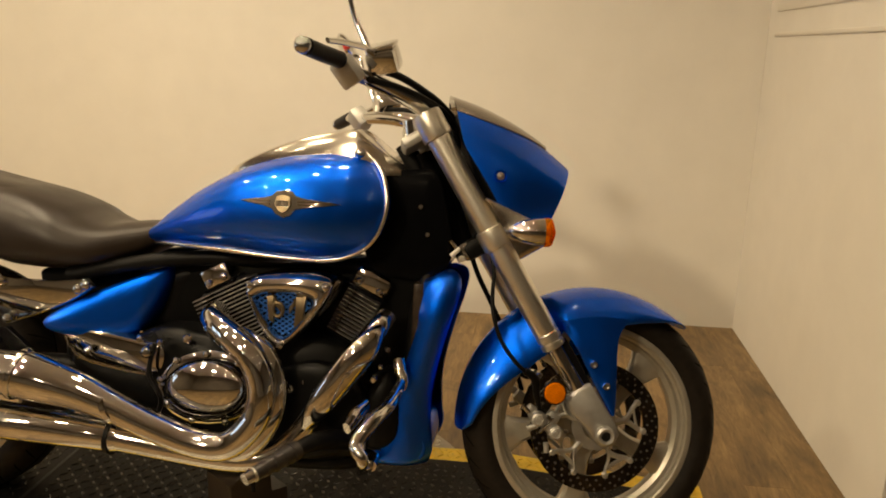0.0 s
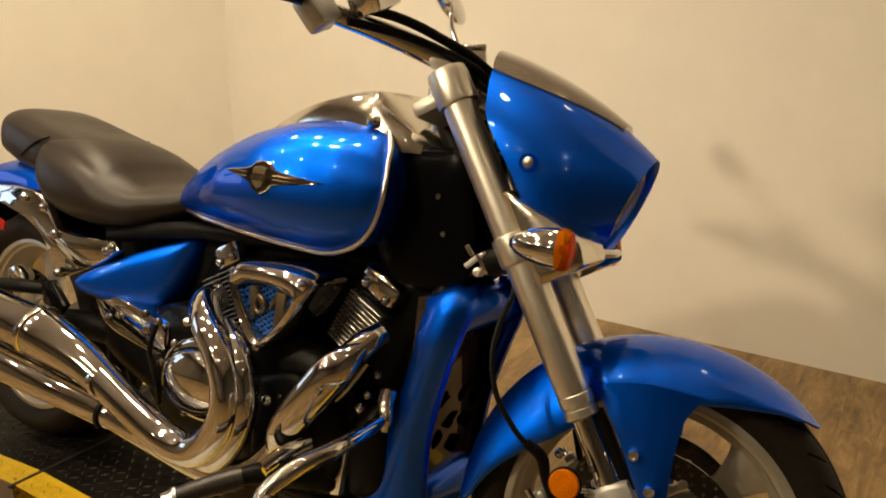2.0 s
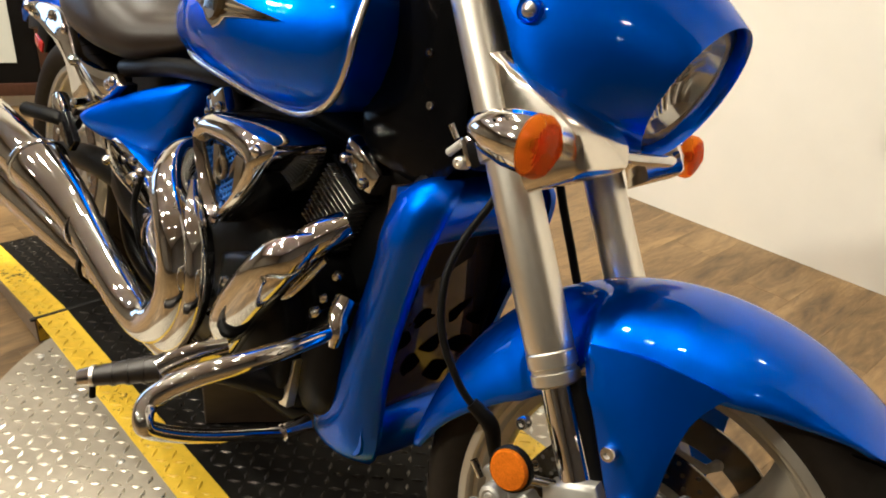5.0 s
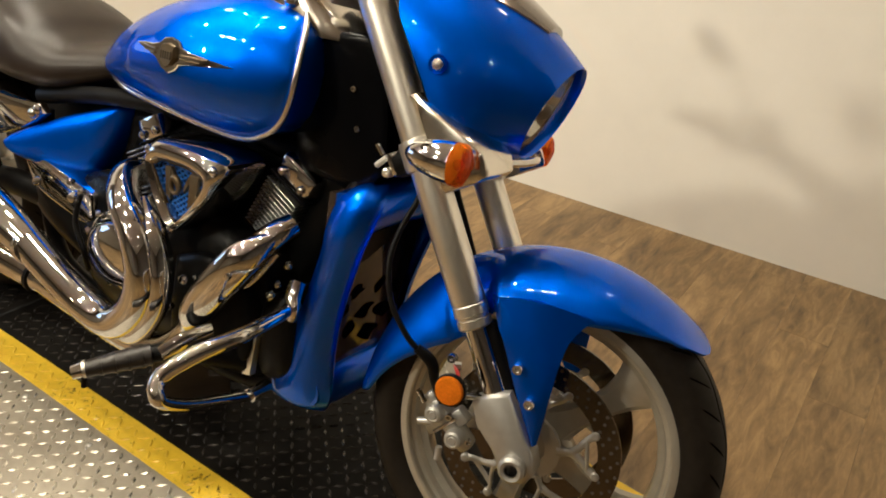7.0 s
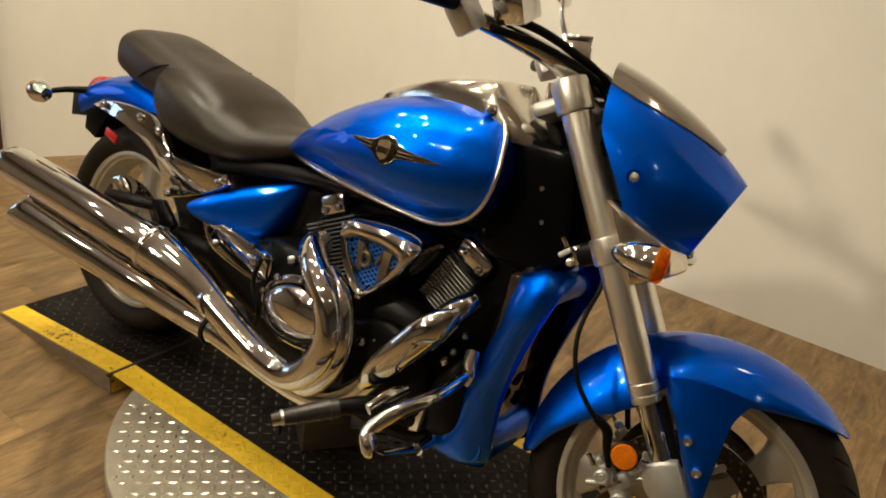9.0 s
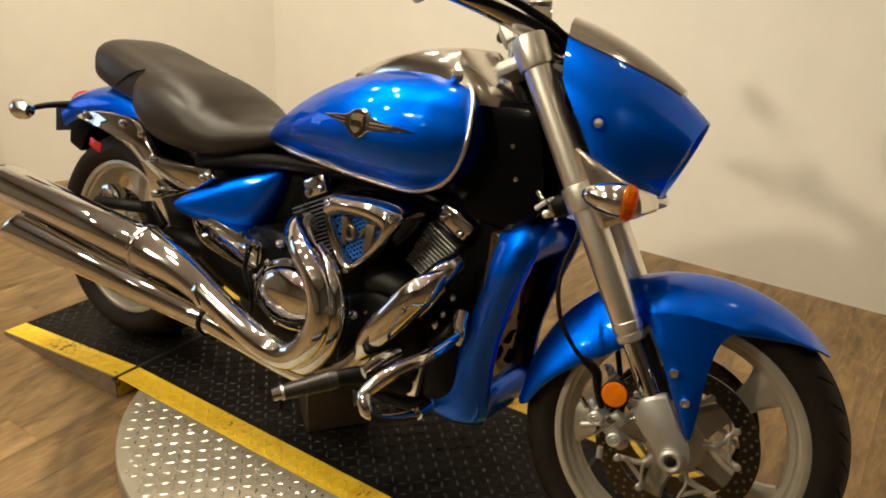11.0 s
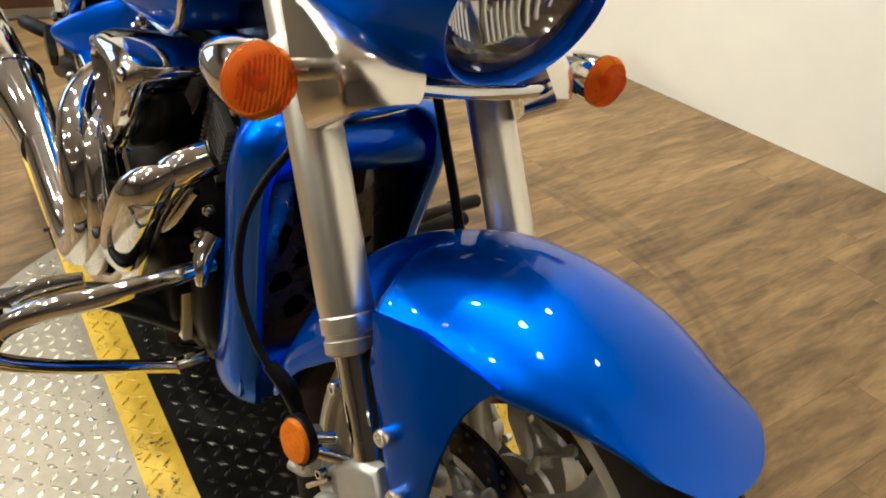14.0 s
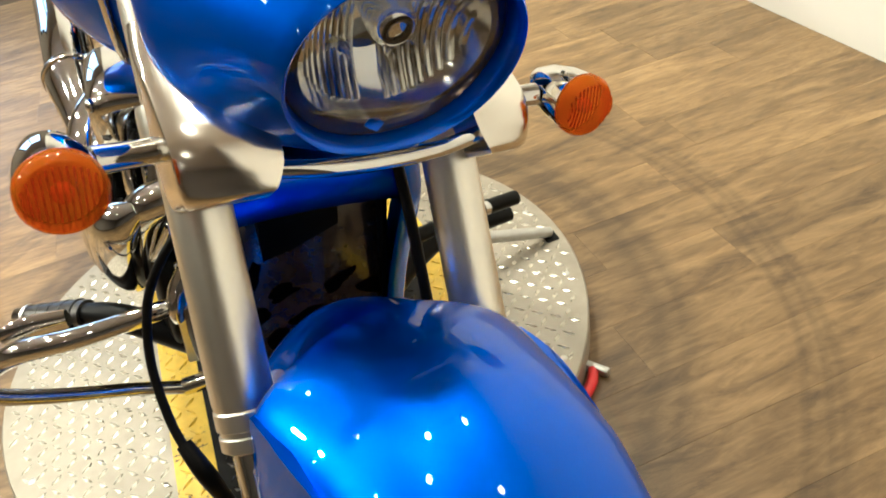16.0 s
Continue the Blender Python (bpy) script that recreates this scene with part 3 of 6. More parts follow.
def tread(name, inside, mat, x0, x1, y0, y1, height, slope=None):
    """Raised lozenges, alternately turned, wherever inside(x, y) holds: one mesh."""
    verts, faces = [], []
    pitch, half, wide, high = 0.0265, 0.0143, 0.0055, 0.0023
    nx, ny = int((x1 - x0) / pitch) + 1, int((y1 - y0) / pitch) + 1
    for i in range(nx):
        for j in range(ny):
            x, y = x0 + i * pitch, y0 + j * pitch
            if not inside(x, y):
                continue
            a = math.radians(45 if (i + j) % 2 else -45)
            c, s = math.cos(a), math.sin(a)
            z = height(x)
            k = len(verts)
            for u, w, h in ((-half, 0, 0), (0, -wide, 0), (half, 0, 0), (0, wide, 0), (-half * 0.55, 0, high), (half * 0.55, 0, high)):
                xx, yy = x + u * c - w * s, y + u * s + w * c
                verts.append((xx, yy, height(xx) + h + (0.0002 if h else -0.0005)))
            faces += [(k, k + 1, k + 5, k + 4), (k + 1, k + 2, k + 5), (k + 2, k + 3, k + 4, k + 5), (k + 3, k, k + 4)]
    me = bpy.data.meshes.new(name)
    me.from_pydata(verts, [], faces)
    me.materials.append(mat)
    ob = new(name, me)
    ob.parent, ob.matrix_basis = table, TM
    return tagged(ob, kind="stuff")


def track_height(x):
    if x < XL:
        return LIP + (TOP - LIP) * (x - XE0) / (XL - XE0)
    if x > XR:
        return TOP + (LIP - TOP) * (x - XR) / (XE1 - XR)
    return TOP


def in_track(x, y, a, b):
    return a + 0.012 < y < b - 0.012 and XE0 + 0.015 < x < XE1 - 0.015 and min(abs(x - XL), abs(x - XR)) > 0.018


tread("disc_tread", lambda x, y: math.hypot(x - TC.x, y - TC.y) < TR - 0.02 and (y < Y0 - 0.012 or y > Y1 + 0.012), ALU_TREAD,
      TC.x - TR, TC.x + TR, TC.y - TR, TC.y + TR, lambda x: TOP - 0.002)
tread("track_tread", lambda x, y: in_track(x, y, Y0 + YW, Y1 - YW), BLACKTREAD, XE0, XE1, Y0 + YW, Y1 - YW, track_height)
tread("strip_tread", lambda x, y: in_track(x, y, Y0, Y0 + YW), YELLOW, XE0, XE1, Y0 + 0.022, Y0 + YW, track_height)
tread("strip_tread", lambda x, y: in_track(x, y, Y1 - YW, Y1), YELLOW, XE0, XE1, Y1 - YW + 0.022, Y1, track_height)
_screw = mesh_of("screw", lathe([(0, 0.0015), (0.006, 0.0012), (0.0075, 0)], 12, "Z"), CAST)
for a in range(0, 360, 24):
    x, y = TC.x + (TR - 0.035) * math.cos(radians(a)), TC.y + (TR - 0.035) * math.sin(radians(a))
    if not Y0 - 0.02 < y < Y1 + 0.02:
        ob = new("screw", _screw)
        ob.parent, ob.matrix_basis = table, TM @ pose(x, y, TOP - 0.002)
for x, y in ((-0.50, 1.465), (-0.247, 1.473), (0.0, 1.467), (-0.75, 1.47)):
    ob = new("screw", _screw)
    ob.parent, ob.matrix_basis = table, TM @ pose(x, y, TOP - 0.002)


# ---- the motorcycle ----
# bike axes: x ahead, y to its left, z up; it leans 9 degrees to its left on the stand
BIKE = pose(-0.47, 1.744, 0.05, -9.0, 0, 0)
bike = empty("motorcycle", BIKE)
tagged(bike, "metallic blue cruiser motorcycle with chrome exhausts leaning on its stand", "motorcycle")

# the steered front end: x square to the fork and ahead, y left, z up along the fork, from the wheel's centre
FX = Vector((0.8335, 0.2879, 0.4716))
FY = Vector((-0.1797, 0.9483, -0.2615)).normalized()
FZ = FX.cross(FY).normalized()
FX = FY.cross(FZ).normalized()
_fw = Matrix(((FX.x, FY.x, FZ.x, 0.371), (FX.y, FY.y, FZ.y, 1.807), (FX.z, FY.z, FZ.z, 0.3605), (0, 0, 0, 1)))
FRONT = BIKE.inverted() @ _fw


def side(m, s):
    """Mirror in y for the left side."""
    return m if s < 0 else m @ Matrix.Diagonal((1, -1, 1, 1))


# -- fuel tank --
TANK_TOP = [(-0.31, 0.728), (-0.29, 0.742), (-0.243, 0.772), (-0.2, 0.808), (-0.128, 0.860), (-0.057, 0.899), (0.013, 0.928), (0.083, 0.946), (0.166, 0.957),
            (0.22, 0.960), (0.27, 0.955), (0.312, 0.938), (0.338, 0.908), (0.352, 0.868), (0.357, 0.85)]
TANK_W = [(-0.31, 0.03), (-0.29, 0.065), (-0.243, 0.105), (-0.2, 0.135), (-0.1, 0.186), (0.0, 0.222), (0.1, 0.240), (0.15, 0.240), (0.2, 0.230), (0.27, 0.204), (0.32, 0.180), (0.345, 0.164), (0.354, 0.150), (0.357, 0.14)]


# the silver bead runs round each flank: x, height and half width along the bottom, then up the front
RIM_LOW = [(-0.31, 0.712, 0.018), (-0.285, 0.716, 0.050), (-0.2, 0.722, 0.104), (-0.108, 0.722, 0.142), (-0.013, 0.716, 0.150), (0.08, 0.709, 0.150), (0.174, 0.704, 0.146),
           (0.22, 0.706, 0.146), (0.26, 0.716, 0.148), (0.30, 0.738, 0.151), (0.325, 0.768, 0.154), (0.340, 0.806, 0.156), (0.346, 0.842, 0.156)]
RIM_HIGH = [(0.255, 0.957, 0.050), (0.285, 0.945, 0.080), (0.308, 0.930, 0.102), (0.328, 0.906, 0.124), (0.340, 0.878, 0.143), (0.346, 0.846, 0.155)]
TP = 2.3


def tank_section(x):
    """Top, bottom, middle height and half width of the tank's oval, and the heights where the flank ends."""
    w = interp(TANK_W, x)
    zl, yl = interp([(p[0], p[1]) for p in RIM_LOW], x), min(interp([(p[0], p[2]) for p in RIM_LOW], x), w * 0.97)
    k1 = (1 - (yl / w) ** TP) ** (1 / TP)
    if x < 0.255:
        zt = interp(TANK_TOP, x)
        zb = (2 * zl - zt * (1 - k1)) / (1 + k1)
        return zt, zb, (zt + zb) / 2, w, zl, zt
    zh, yh = interp([(p[0], p[1]) for p in RIM_HIGH], x), min(interp([(p[0], p[2]) for p in RIM_HIGH], x), w * 0.97)
    k2 = (1 - (yh / w) ** TP) ** (1 / TP)
    h = (zh - zl) / (k1 + k2)
    zc = zl + k1 * h
    return zc + h, zc - h, zc, w, zl, zh


def tank_y(x, z):
    zt, zb, zc, w, zl, zh = tank_section(x)
    k = min(1.0, abs(z - zc) / max(zt - zc, 1e-4))
    return w * (1 - k ** TP) ** (1 / TP)


def tank_plate(name, poly, s, high, mat, tank, label):
    """A thin plate that follows the tank's flank."""
    cx, cz = sum(p[0] for p in poly) / len(poly), sum(p[1] for p in poly) / len(poly)
    rings = [[(cx + (x - cx) * k, s * (tank_y(x, z) + h), cz + (z - cz) * k) for x, z in poly] for k, h in ((1.0, -0.004), (1.0, high * 0.6), (0.93, high))]
    return part(name, bridge(bmesh.new(), rings), mat, tank, label, angle=30)


def fuel_tank():
    rings = []
    for x in list(np.linspace(-0.31, 0.25, 26)) + [0.256, 0.27, 0.285, 0.30, 0.313, 0.325, 0.334, 0.340, 0.344, 0.346]:
        zt, zb, zc, w, zl, zh = tank_section(x)
        ring = []
        for k in range(48):
            a = 2 * math.pi * k / 48
            c, s = math.cos(a), math.sin(a)
            z = zc + (zt - zc) * math.copysign(abs(s) ** (2 / TP), s)
            ring.append((x, w * math.copysign(abs(c) ** (2 / TP), c), min(max(z, zl), zh)))
        rings.append(ring)
    tank = part("fuel_tank", bridge(bmesh.new(), rings), BLUE, bike, "metallic blue teardrop fuel tank", angle=50)
    for s in (-1, 1):
        pts = [(x + 0.004 * max(0, x - 0.28) / 0.066, s * (y + 0.003), z - 0.001) for x, z, y in RIM_LOW[1:]]
        pts += [(x + 0.003, s * (y + 0.001), z + 0.002) for x, z, y in RIM_HIGH[::-1][1:]]
        part("trim", tube(pts, 0.0056, 10, 5), TRIM_METAL, tank, "silver trim line")
    for s in (-1, 1):
        badge = [(0.030, 0.840), (0.060, 0.845), (0.090, 0.848), (0.108, 0.853), (0.117, 0.863), (0.135, 0.866), (0.153, 0.863), (0.162, 0.853), (0.182, 0.848), (0.215, 0.844), (0.258, 0.838),
                 (0.215, 0.832), (0.182, 0.828), (0.162, 0.824), (0.152, 0.812), (0.135, 0.805), (0.118, 0.812), (0.108, 0.824), (0.090, 0.830), (0.060, 0.835)]
        tank_plate("badge", badge, s, 0.006, CHROME, tank, "winged chrome badge")
        shield = [(0.119, 0.853), (0.135, 0.857), (0.151, 0.853), (0.153, 0.834), (0.146, 0.821), (0.135, 0.815), (0.124, 0.821), (0.117, 0.834)]
        tank_plate("badge_shield", shield, s, 0.010, BRONZE, tank, "dark raised shield")
        for k in range(5):
            x = 0.123 + 0.006 * k
            tank_plate("badge_bar", [(x - 0.0017, 0.844), (x + 0.0017, 0.844), (x + 0.0017, 0.830), (x - 0.0017, 0.830)], s, 0.0125, CHROME, tank, "")
        for d in (-1, 1):
            for k in range(2):
                z = 0.842 - 0.007 * k
                tank_plate("badge_feather", [(0.135 + d * 0.030, z + 0.0016), (0.135 + d * (0.080 - 0.012 * k), z + 0.0006), (0.135 + d * (0.080 - 0.012 * k), z - 0.0006), (0.135 + d * 0.030, z - 0.0016)], s, 0.0085, BRONZE, tank, "")
    return tank


fuel_tank()

# chrome console on the tank: a teardrop that ends in a steep flat face
_rings = []
for x, zt, w in smooth_path([(-0.085, 0.897, 0.014), (-0.05, 0.922, 0.036), (0.02, 0.953, 0.062), (0.107, 0.984, 0.084), (0.193, 1.004, 0.098), (0.240, 1.012, 0.103), (0.262, 1.013, 0.104)], 3) + [
        (0.266, 1.011, 0.104), (0.285, 0.996, 0.103), (0.318, 0.969, 0.098), (0.350, 0.941, 0.088), (0.372, 0.922, 0.076)]:
    zb = min(zt - 0.012, max(0.905, interp(TANK_TOP, x) - 0.045) if x > 0.2 else interp(TANK_TOP, x) - 0.045)
    ring = [(x, w, zb), (x, w * 0.99, zb + (zt - zb) * 0.25), (x, w * 0.96, zb + (zt - zb) * 0.55), (x, w * 0.92, zb + (zt - zb) * 0.80), (x, w * 0.86, zb + (zt - zb) * 0.93), (x, w * 0.74, zb + (zt - zb) * 0.985), (x, w * 0.4, zt), (x, 0, zt + 0.001)]
    ring += [(x, -y, z) for x, y, z in ring[-2::-1]]
    _rings.append(ring + [(x, -w * 0.6, zb - 0.004), (x, w * 0.6, zb - 0.004)])
console = part("tank_console", bridge(bmesh.new(), _rings), CONSOLE, bike, "chrome instrument console on the tank", angle=28)
part("console_bolt", lathe([(0, -0.010), (0.006, -0.009), (0.011, -0.005), (0.013, 0.002)], 20), CHROME, console, "domed chrome bolt", pose(0.272, -0.1035, 0.955, 0, 0, 12))

# black covers between tank and fork
cover = [(0.29, 0.915), (0.40, 0.922), (0.452, 0.915), (0.475, 0.85), (0.492, 0.76), (0.488, 0.70), (0.44, 0.66), (0.37, 0.66), (0.30, 0.68), (0.27, 0.80)]
for s in (-1, 1):
    c = part("frame_cover", puff(cover, s * 0.074, 0.0, 0.012, n=3), BLACK_GLOSS, bike, "glossy black frame cover")
    for x, z in ((0.418, 0.835), (0.436, 0.770)):
        part("bolt", bolt(0.006), CHROME, c, "", side(pose(x, -0.0845, z), s))
part("steering_head", rod((0.505, 0, 0.74), (0.415, 0, 0.965), 0.036), BLACK_GLOSS, bike, "black steering head")
part("frame_tube", tube([(0.47, -0.05, 0.80), (0.38, -0.05, 0.72), (0.30, -0.05, 0.68), (0.10, -0.06, 0.69), (-0.2, -0.10, 0.68), (-0.45, -0.12, 0.63)], 0.019), BLACK_SATIN, bike, "black frame tube")
part("frame_tube", tube([(0.47, 0.05, 0.80), (0.38, 0.05, 0.72), (0.30, 0.05, 0.68), (0.10, 0.06, 0.69), (-0.2, 0.10, 0.68), (-0.45, 0.12, 0.63)], 0.019), BLACK_SATIN, bike, "black frame tube")
for s in (-1, 1):
    part("down_tube", tube([(0.47, s * 0.03, 0.76), (0.42, s * 0.08, 0.60), (0.40, s * 0.10, 0.40), (0.33, s * 0.11, 0.235), (0.1, s * 0.12, 0.205), (-0.3, s * 0.12, 0.225), (-0.42, s * 0.12, 0.33), (-0.44, s * 0.12, 0.60)], 0.019),
         BLACK_SATIN, bike, "black frame tube")

# -- seats --
def saddle(name, table, label, power=2.6):
    rings = []
    for x, zt, zb, w in smooth_path(table, 4):
        zc = zb + (zt - zb) * 0.45
        ring = []
        for k in range(36):
            a = 2 * math.pi * k / 36
            c, s = math.cos(a), math.sin(a)
            y = w * math.copysign(abs(c) ** (2 / power), c)
            h = (zt - zc) if s > 0 else (zc - zb)
            ring.append((x, y, zc + h * math.copysign(abs(s) ** (2 / power), s)))
        rings.append(ring)
    return part(name, bridge(bmesh.new(), rings), VINYL, bike, label, angle=60)


saddle("rider_seat", [(-0.225, 0.755, 0.715, 0.055), (-0.24, 0.768, 0.702, 0.085), (-0.317, 0.764, 0.668, 0.125), (-0.376, 0.760, 0.650, 0.158), (-0.436, 0.780, 0.641, 0.178),
                              (-0.48, 0.806, 0.637, 0.188), (-0.555, 0.834, 0.637, 0.193), (-0.63, 0.850, 0.648, 0.190), (-0.685, 0.852, 0.69, 0.175), (-0.70, 0.842, 0.74, 0.150)], "black vinyl rider seat with a deep dish")
pillion = saddle("pillion_seat", [(-0.56, 0.826, 0.76, 0.10), (-0.58, 0.838, 0.757, 0.120), (-0.61, 0.846, 0.735, 0.134), (-0.67, 0.858, 0.730, 0.144), (-0.74, 0.872, 0.732, 0.149), (-0.82, 0.890, 0.742, 0.147),
                                  (-0.87, 0.899, 0.755, 0.142), (-0.905, 0.899, 0.765, 0.136), (-0.922, 0.886, 0.772, 0.128), (-0.930, 0.85, 0.782, 0.118)], "black vinyl pillion seat", 3.2)
for s in (-1, 1):
    part("welt", tube([(-0.79, s * 0.150, 0.782), (-0.755, s * 0.1505, 0.806), (-0.717, s * 0.149, 0.826), (-0.68, s * 0.143, 0.838)], 0.0028, 8), BLACK_SATIN, pillion, "stitched welt")

# -- rear fender, rails, lights --
def arc_shell(cx, cz, r0, a0, a1, width, drop, steps=30, across=14, thick=0.004, power=lambda a: 0.55, round_y=0.80, tip=0.0):
    """A mudguard round (cx, cz): width(a) half width, drop(a) how far its sides reach in."""
    bm = bmesh.new()
    outer = []
    for i in range(steps + 1):
        u = i / steps
        a = radians(a0 + (a1 - a0) * u)
        w, d = width(math.degrees(a)), drop(math.degrees(a))
        line = []
        for k in range(-across, across + 1):
            b = k / across * math.pi / 2
            sb = abs(math.sin(b))
            y = w * math.copysign(sb ** round_y, b)
            r = r0 - d * (1 - max(0.0, math.cos(b)) ** power(math.degrees(a)))
            # the front edge is rounded in plan
            line.append((r, y, a + radians(tip) * sb ** 2.6 * (1 - u) ** 7))
        outer.append(line)
    pts = lambda t: [[(cx + (r - t) * math.cos(a), y * (1 - t / 0.12), cz + (r - t) * math.sin(a)) for r, y, a in line] for line in outer]
    o, i2 = pts(0), pts(thick)
    vo = [[bm.verts.new(p) for p in l] for l in o]
    vi = [[bm.verts.new(p) for p in l] for l in i2]
    n = len(vo[0])
    for g, flip in ((vo, False), (vi, True)):
        for a, b in zip(g, g[1:]):
            for k in range(n - 1):
                f = (a[k], a[k + 1], b[k + 1], b[k])
                bm.faces.new(f if not flip else f[::-1])
    for k in range(n - 1):
        bm.faces.new((vo[0][k], vi[0][k], vi[0][k + 1], vo[0][k + 1]))
        bm.faces.new((vo[-1][k + 1], vi[-1][k + 1], vi[-1][k], vo[-1][k]))
    for a, b, c, d in zip(vo, vo[1:], vi, vi[1:]):
        bm.faces.new((a[0], b[0], d[0], c[0]))
        bm.faces.new((a[-1], c[-1], d[-1], b[-1]))
    return bm


RX, RZ = -0.845, 0.318
part("rear_fender", arc_shell(RX, RZ, 0.455, 62, 124, lambda a: 0.142 - 0.03 * max(0, (a - 120) / 40), lambda a: 0.085), BLUE, bike, "metallic blue rear fender", angle=60)
rail_poly = [(-0.945, 0.672), (-0.905, 0.690), (-0.845, 0.702), (-0.775, 0.708), (-0.70, 0.708), (-0.655, 0.700), (-0.632, 0.674), (-0.612, 0.648), (-0.588, 0.627), (-0.545, 0.621), (-0.495, 0.620), (-0.446, 0.622), (-0.376, 0.630), (-0.357, 0.612),
             (-0.390, 0.588), (-0.425, 0.567), (-0.506, 0.533), (-0.580, 0.509), (-0.600, 0.535), (-0.622, 0.565), (-0.646, 0.592), (-0.672, 0.612), (-0.728, 0.637), (-0.82, 0.657)]
for s in (-1, 1):
    rail = part("fender_rail", plate(rail_poly, s * 0.175, s * 0.155, 0.007), CHROME, bike, "chrome fender rail", angle=50)
    for x, z in ((-0.640, 0.672), (-0.590, 0.614), (-0.372, 0.617), (-0.392, 0.606), (-0.720, 0.688), (-0.885, 0.684), (-0.575, 0.524)):
        part("rail_bolt", ovoid(0.012, 0.008, 0.012), CHROME, rail, "", pose(x, s * 0.179, z))
    sig = empty("rear_signal", None, bike)
    part("stalk", tube([(-1.03, s * 0.10, 0.690), (-1.07, s * 0.17, 0.682), (-1.08, s * 0.22, 0.672)], [0.013, 0.009, 0.008]), BLACK_SATIN, sig, "black signal stalk")
    part("housing", lathe([(0, 0.045), (0.016, 0.040), (0.027, 0.022), (0.031, 0.0), (0.029, -0.012), (0, -0.012)], 20, "X"), CHROME, sig, "chrome signal housing", pose(-1.09, s * 0.245, 0.668))
    part("lens", lathe([(0.0285, -0.012), (0.026, -0.022), (0, -0.026)], 20, "X"), AMBER, sig, "amber lens", pose(-1.09, s * 0.245, 0.668))
part("tail_lamp", puff([(-1.19, 0.672), (-1.155, 0.706), (-1.10, 0.722), (-1.08, 0.705), (-1.11, 0.675)], -0.035, 0.035, 0.012), RED, bike, "red tail lamp")
part("plate_bracket", plate([(-1.18, 0.655), (-1.07, 0.695), (-1.0, 0.63), (-1.05, 0.545), (-1.10, 0.56), (-1.10, 0.60), (-1.18, 0.585)], -0.09, 0.09, 0.006), BLACK_SATIN, bike, "black plate bracket")
part("side_reflector", box(0.055, 0.006, 0.026, bevel=0.003), RED, bike, "red side reflector", pose(-0.868, -0.158, 0.600, 0, 16, 0))


# -- wheels --
def tyre(radius, half, rim_r, bm=None):
    prof = []
    for k in range(0, 21):
        a = -100 + 200 * k / 20
        aa = radians(a)
        prof.append((radius - (radius - rim_r) * 0.62 * (1 - math.cos(aa) ** 1 if abs(a) < 90 else 1 - math.cos(aa)), half * math.sin(aa) ** 1))
    prof = [(rim_r - 0.006, -half * 0.62), (rim_r + 0.006, -half * 0.86)] + prof + [(rim_r + 0.006, half * 0.86), (rim_r - 0.006, half * 0.62)]
    return lathe(prof, 96, "Y")


def wheel_spoke(r0, r1, w0, w1, y, bend=0.0):
    """One broad cast spoke that flares into the rim."""
    rings = []
    for u in np.linspace(0, 1, 9):
        r = r0 + (r1 - r0) * u
        w = w0 + (w1 - w0) * (abs(2 * u - 0.9) ** 2.2)
        t = y * (0.95 - 0.35 * u)
        off = bend * math.sin(u * math.pi * 0.7)
        rings.append([(off + w * c, t * s, r) for c, s in ((-1, -0.5), (-0.7, -1), (0.7, -1), (1, -0.5), (1, 0.5), (0.7, 1), (-0.7, 1), (-1, 0.5))])
    return bridge(bmesh.new(), rings)


def rotor(parent, y, out, r0=0.118, r1=0.156):
    disc = part("brake_disc", lathe([(r0, -0.0025), (r1, -0.0025), (r1, 0.0025), (r0, 0.0025)], 72, "Y", closed=True), ROTOR, parent, "drilled steel brake disc", pose(0, y, 0), angle=30)
    hole = bmesh.new()
    for k in range(36):
        a = 2 * math.pi * k / 36
        for j, rr in enumerate((0.128, 0.140, 0.150)):
            b = a + j * 0.07
            m = pose(rr * math.cos(b), out * 0.0022, rr * math.sin(b), 90, 0, 0)
            bmesh.ops.create_cone(hole, cap_ends=True, segments=8, radius1=0.0029, radius2=0.0029, depth=0.0016, matrix=m)
    tagged(part("drilling", hole, ROTOR_HOLE, parent, "", pose(0, y, 0)), kind="stuff")
    car = lathe([(0.030, -0.004), (0.056, -0.004), (0.056, 0.004), (0.030, 0.004)], 40, "Y", closed=True)
    at = lambda r, b: (r * math.cos(b), 0, r * math.sin(b))
    for k in range(5):
        # each arm leaves the boss as one stem, forks and ends in two bobbins
        a = 2 * math.pi * k / 5
        tube([at(0.050, a), at(0.066, a), at(0.078, a)], [0.0105, 0.0080, 0.0085], 10, 2, True, 0.6, car)
        for sgn in (-1, 1):
            tube([at(0.074, a), at(0.088, a + sgn * 0.12), at(0.104, a + sgn * 0.25), at(0.119, a + sgn * 0.30)], [0.0080, 0.0062, 0.0058, 0.0070], 10, 3, True, 0.6, car)
            bobbin = lathe([(0, -0.006), (0.0050, -0.006), (0.0078, -0.0035), (0.0078, 0.0035), (0.0050, 0.006), (0, 0.006)], 12, "Y")
            bmesh.ops.translate(bobbin, vec=at(0.119, a + sgn * 0.30), verts=bobbin.verts)
            extra = bpy.data.meshes.new("bobbin")
            bobbin.to_mesh(extra)
            car.from_mesh(extra)
            bpy.data.meshes.remove(extra)
        tube([at(0.104, a - 0.25), at(0.100, a), at(0.104, a + 0.25)], 0.0048, 8, 4, True, 0.7, car)
    part("disc_carrier", car, CAST, parent, "silver disc carrier", pose(0, y, 0))


